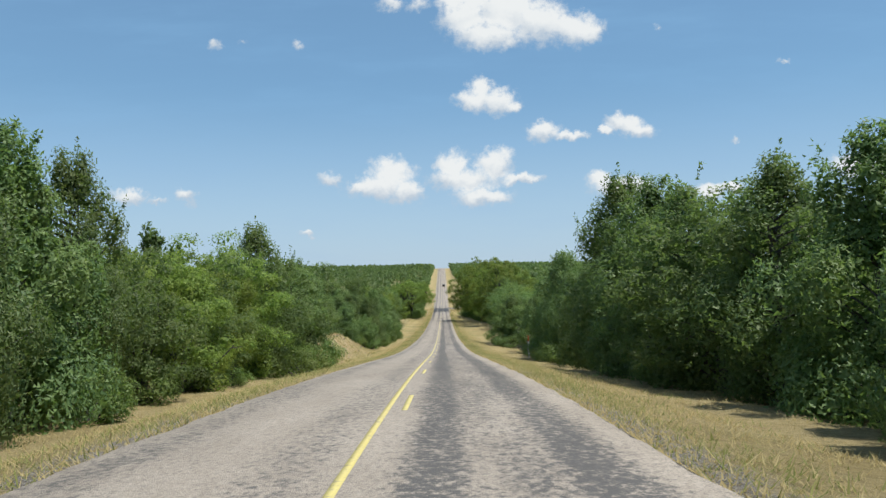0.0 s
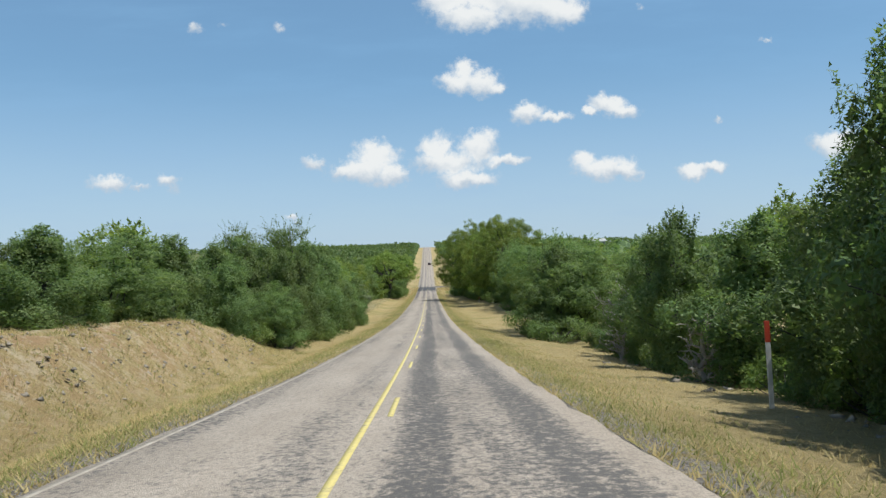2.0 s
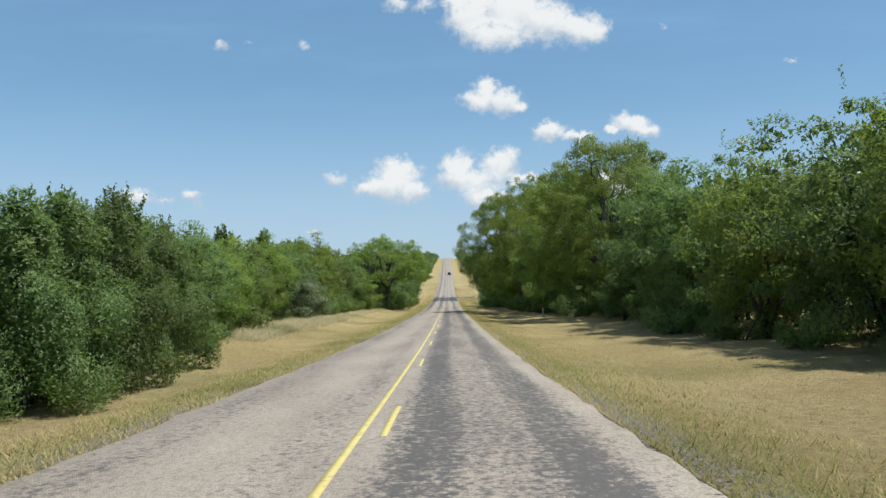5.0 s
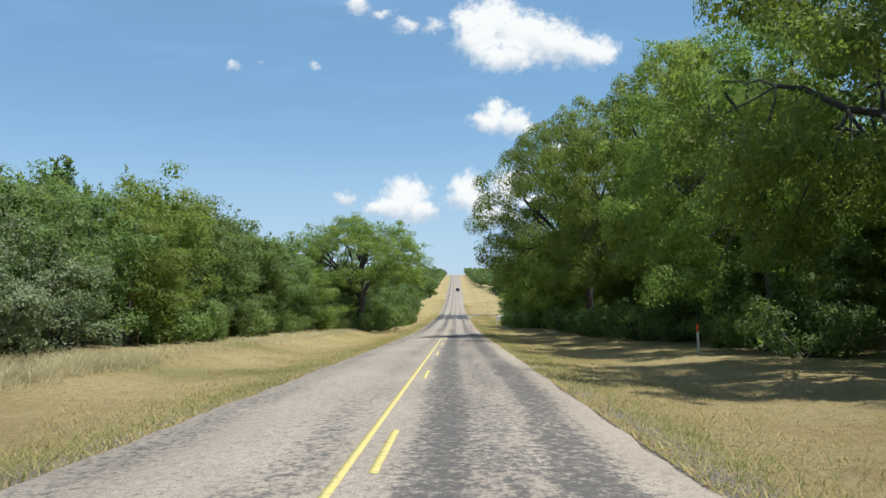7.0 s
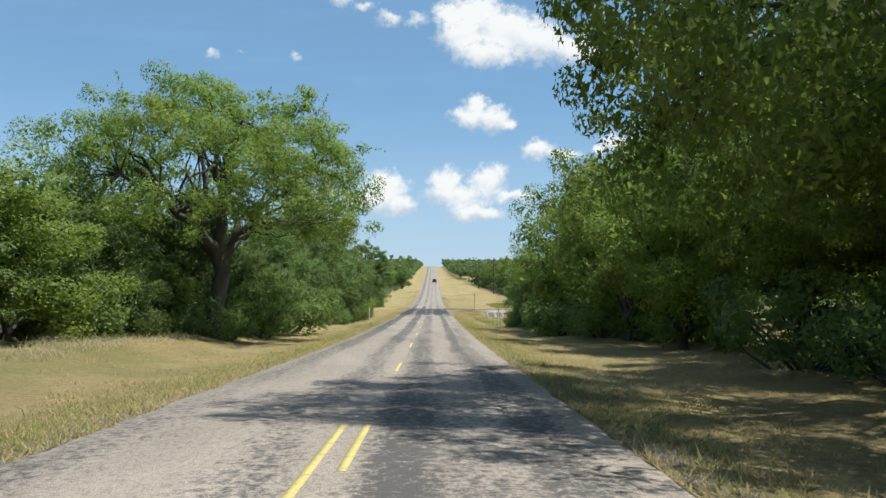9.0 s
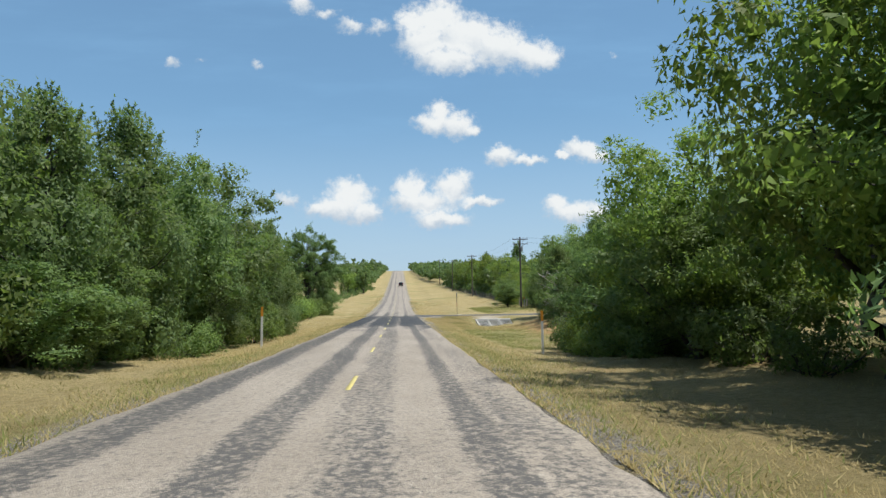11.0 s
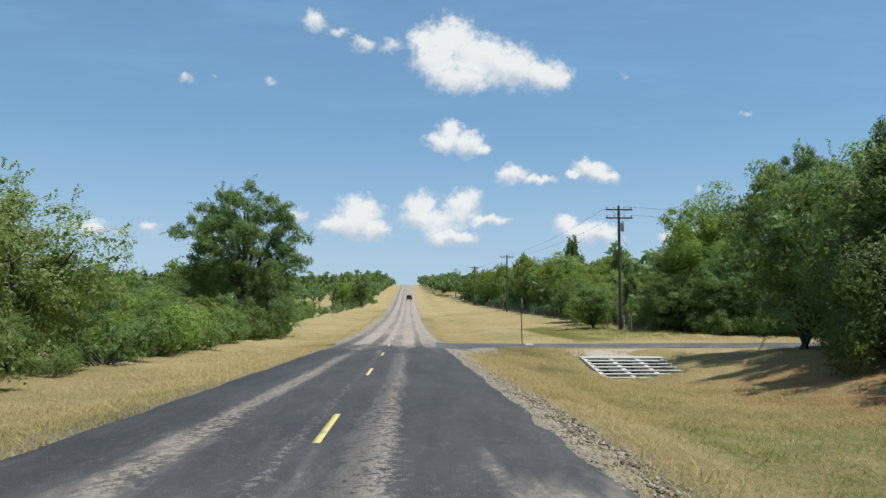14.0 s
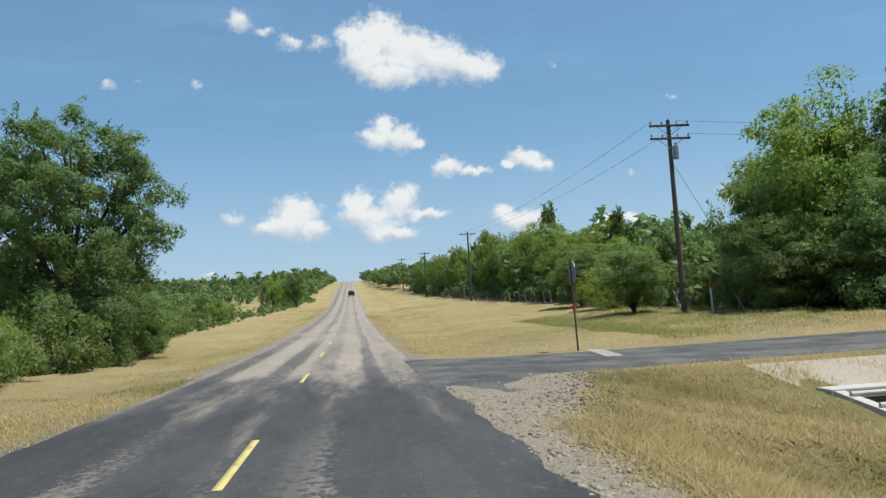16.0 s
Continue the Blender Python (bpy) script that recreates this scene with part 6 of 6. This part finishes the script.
# ---- culvert end with its safety grate ----
def culvert_grate():
    x0, x1, s0, s1 = 10.15, 14.1, 355.5, 361.0
    zt, zb = float(road_z(361.6)) - 0.38, float(road_z(356.0)) - 1.16
    ob = thing("culvert_grate", pose((x0 + x1) / 2, s0, zb), "pale concrete culvert end with a sloping barred grate", "culvert")
    run, rise, half = s1 - s0, zt - zb, (x1 - x0) / 2
    slope = math.atan2(rise, run)
    tilt = Euler((slope, 0, 0))
    long = math.hypot(run, rise)

    def on(x, f, lift=0.0):
        return (x, run * f, rise * f + lift)

    for k in range(4):
        bm = bmesh.new()
        x = -half + k * (2 * half) / 3
        part("wall", box(bm, (0.22, long, 0.5), on(x, 0.5, -0.2), 0.02, tilt), CONCRETE, ob)
    bm = bmesh.new()
    part("headwall", box(bm, (2 * half + 0.3, 0.5, 0.35), (0, run + 0.22, rise - 0.10), 0.03), CONCRETE, ob)
    bm = bmesh.new()
    near, far = float(land((x0 + x1) / 2, s1 + 0.7)) - zb + 0.03, float(land((x0 + x1) / 2, s1 + 2.9)) - zb + 0.03
    part("apron", box(bm, (2 * half + 0.5, 2.6, 0.2), (0, run + 1.75, (near + far) / 2 - 0.09), 0.03, Euler((math.atan2(far - near, 2.2), 0, 0))), SANDY, ob, "pale sand-strewn concrete slab")
    bm = bmesh.new()
    part("sill", box(bm, (2 * half + 0.4, 0.25, 0.4), (0, -0.1, -0.12), 0.03), CONCRETE, ob)
    for f in (0.08, 0.22, 0.36, 0.50, 0.64, 0.78, 0.92):
        bm = bmesh.new()
        part("bar", rod(bm, on(-half - 0.05, f, 0.09), on(half + 0.05, f, 0.09), 0.045, 0.045, 10), PIPE, ob)
    # floor and back wall coloured near black, to hold the shade behind the bars
    bm = bmesh.new()
    part("pit_floor", box(bm, (2 * half, run, 0.06), (0, run / 2, -0.95), 0.0), SHADED_EARTH, ob)
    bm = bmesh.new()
    part("pit_back", box(bm, (2 * half, 0.08, 1.9), (0, run - 0.02, rise - 1.05), 0.0), SHADED_EARTH, ob)
    return ob


culvert_grate()


# ---- the stop bar on the side road ----
bar_v, bar_q = [], []
for i, (x, s) in enumerate(((8.4, 368.9), (8.9, 368.9), (9.3, 372.2), (8.8, 372.2))):
    bar_v.append((x, s, float(road_z(369.0)) + 0.012))
bar = new("stop_line", mesh_of("stop_line", bar_v, [(0, 1, 2, 3)], WHITE_PAINT))
bar.parent = side_road


# ---- dead tree, far house, car ----
def dead_tree(x, s, height, seed):
    r = np.random.default_rng(seed)
    ob = thing("dead_tree", pose(x, s, float(land(x, s))), "bare grey dead tree among green shrubs", "tree")
    trunk = bent(r, (0, 0, -0.3), (0.3, 0.1, height * 0.75), 7, 0, 0.08)
    v, q = tubes([(trunk, np.linspace(0.13, 0.03, 7))], 7)
    part("trunk", mesh_of("trunk", v, q, DEADWOOD), DEADWOOD, ob)
    paths = []
    for k in range(26):
        a = trunk[1 + k % 6]
        az, ln = k * 2.4, height * r.uniform(0.15, 0.36)
        b = a + np.array([np.cos(az) * ln * 0.95, np.sin(az) * ln * 0.95, ln * 0.55])
        p = bent(r, a, b, 5, 0, 0.06)
        paths.append((p, np.linspace(0.04, 0.010, 5)))
        for _ in range(7):
            i = r.integers(1, 5)
            c = p[i] + unit(r.normal(size=3) + (0, 0, 0.3)) * ln * 0.45
            paths.append((bent(r, p[i], c, 4, 0, 0.03), np.linspace(0.018, 0.006, 4)))
    v, q = tubes(paths, 4)
    part("branch", mesh_of("branch", v, q, DEADWOOD), DEADWOOD, ob)


dead_tree(-14.3, 349.0, 6.6, 7)
dead_tree(15.0, 337.0, 5.2, 9)
snag = thing("dead_branch", pose(25.6, 378.3, float(land(25.6, 378.3))), "bare pale dead stem leaning among green shrubs", "branch")
part("stem", mesh_of("stem", *tubes([(bent(np.random.default_rng(3), (0, 0, -0.2), (2.0, 0.2, 2.7), 6, 0, 0.05), np.linspace(0.07, 0.03, 6))], 7), DEADWOOD), DEADWOOD, snag)
dead_tree(10.2, 89.0, 3.8, 10)
dead_tree(12.2, 93.0, 4.2, 11)
dead_tree(9.4, 85.0, 3.0, 12)
dead_tree(8.9, 73.5, 2.2, 13)


def far_house(x, s):
    z = float(land(x, s))
    ob = thing("house", pose(x, s, z, 0, 0, 12), "small pale house with grey roof among distant trees", "house")
    bm = bmesh.new()
    wall = part("wall", box(bm, (14, 8, 6.0), (0, 0, 3.0), 0.05), SIDING, ob)
    bm = bmesh.new()
    vs = [bm.verts.new(p) for p in ((-7.6, -4.6, 5.9), (7.6, -4.6, 5.9), (7.6, 4.6, 5.9), (-7.6, 4.6, 5.9), (-7.6, 0, 8.4), (7.6, 0, 8.4))]
    for f in ((0, 1, 5, 4), (2, 3, 4, 5), (0, 4, 3), (1, 2, 5), (3, 2, 1, 0)):
        bm.faces.new([vs[i] for i in f])
    part("roof", bm, ROOFING, ob)
    for wx in (-4.5, -1.5, 1.5, 4.5):
        bm = bmesh.new()
        part("window", box(bm, (1.2, 0.12, 1.5), (wx, -4.02, 4.0), 0.02), WINDOW, ob)


far_house(146.0, 725.0)


def dark_car(x, s):
    """A dark sport utility car seen from behind."""
    slope = math.degrees(math.atan2(float(road_z(s + 2) - road_z(s - 2)), 4))
    ob = thing("car", pose(x, s, float(road_z(s)) + 0.02, slope, 0, 0), "dark sport utility car driving away along the road", "car")
    bm = bmesh.new()
    prof = [(-2.25, 0.42), (-2.3, 0.95), (-2.2, 1.05), (-1.95, 1.62), (-1.6, 1.70), (0.2, 1.68), (0.95, 1.12), (2.1, 0.98), (2.3, 0.75), (2.25, 0.38)]
    rings = []
    for side in (-1, 1):
        rings.append([bm.verts.new((side * (0.93 if z < 1.2 else 0.74), y, z)) for y, z in prof])
    bm.faces.new(rings[0])
    bm.faces.new(list(reversed(rings[1])))
    for i in range(len(prof)):
        j = (i + 1) % len(prof)
        bm.faces.new((rings[0][j], rings[0][i], rings[1][i], rings[1][j]))
    bmesh.ops.recalc_face_normals(bm, faces=bm.faces)
    bmesh.ops.bevel(bm, geom=list(bm.edges), offset=0.05, segments=2, affect="EDGES", profile=0.6)
    part("body", bm, CAR_PAINT, ob)
    bm = bmesh.new()
    part("rear_window", box(bm, (1.35, 0.03, 0.5), (0, -2.10, 1.34), 0.01, Euler((radians(-24), 0, 0))), CAR_GLASS, ob)
    bm = bmesh.new()
    part("bumper", box(bm, (1.8, 0.16, 0.3), (0, -2.3, 0.55), 0.04), RUBBER, ob)
    for side in (-1, 1):
        bm = bmesh.new()
        part("tail_light", box(bm, (0.2, 0.06, 0.34), (side * 0.8, -2.28, 1.0), 0.02), TAIL_RED, ob)
        bm = bmesh.new()
        part("side_window", box(bm, (0.03, 2.2, 0.42), (side * 0.84, -0.7, 1.37), 0.01, Euler((0, radians(-side * 18), 0))), CAR_GLASS, ob)
        for y in (-1.4, 1.45):
            bm = bmesh.new()
            wheel = part("wheel", rod(bm, (side * 0.70, y, 0.34), (side * 0.92, y, 0.34), 0.34, 0.34, 20), RUBBER, ob)
            bm = bmesh.new()
            part("rim", rod(bm, (side * 0.90, y, 0.34), (side * 0.935, y, 0.34), 0.2, 0.18, 14), STEEL, wheel)


dark_car(1.6, 588.0)
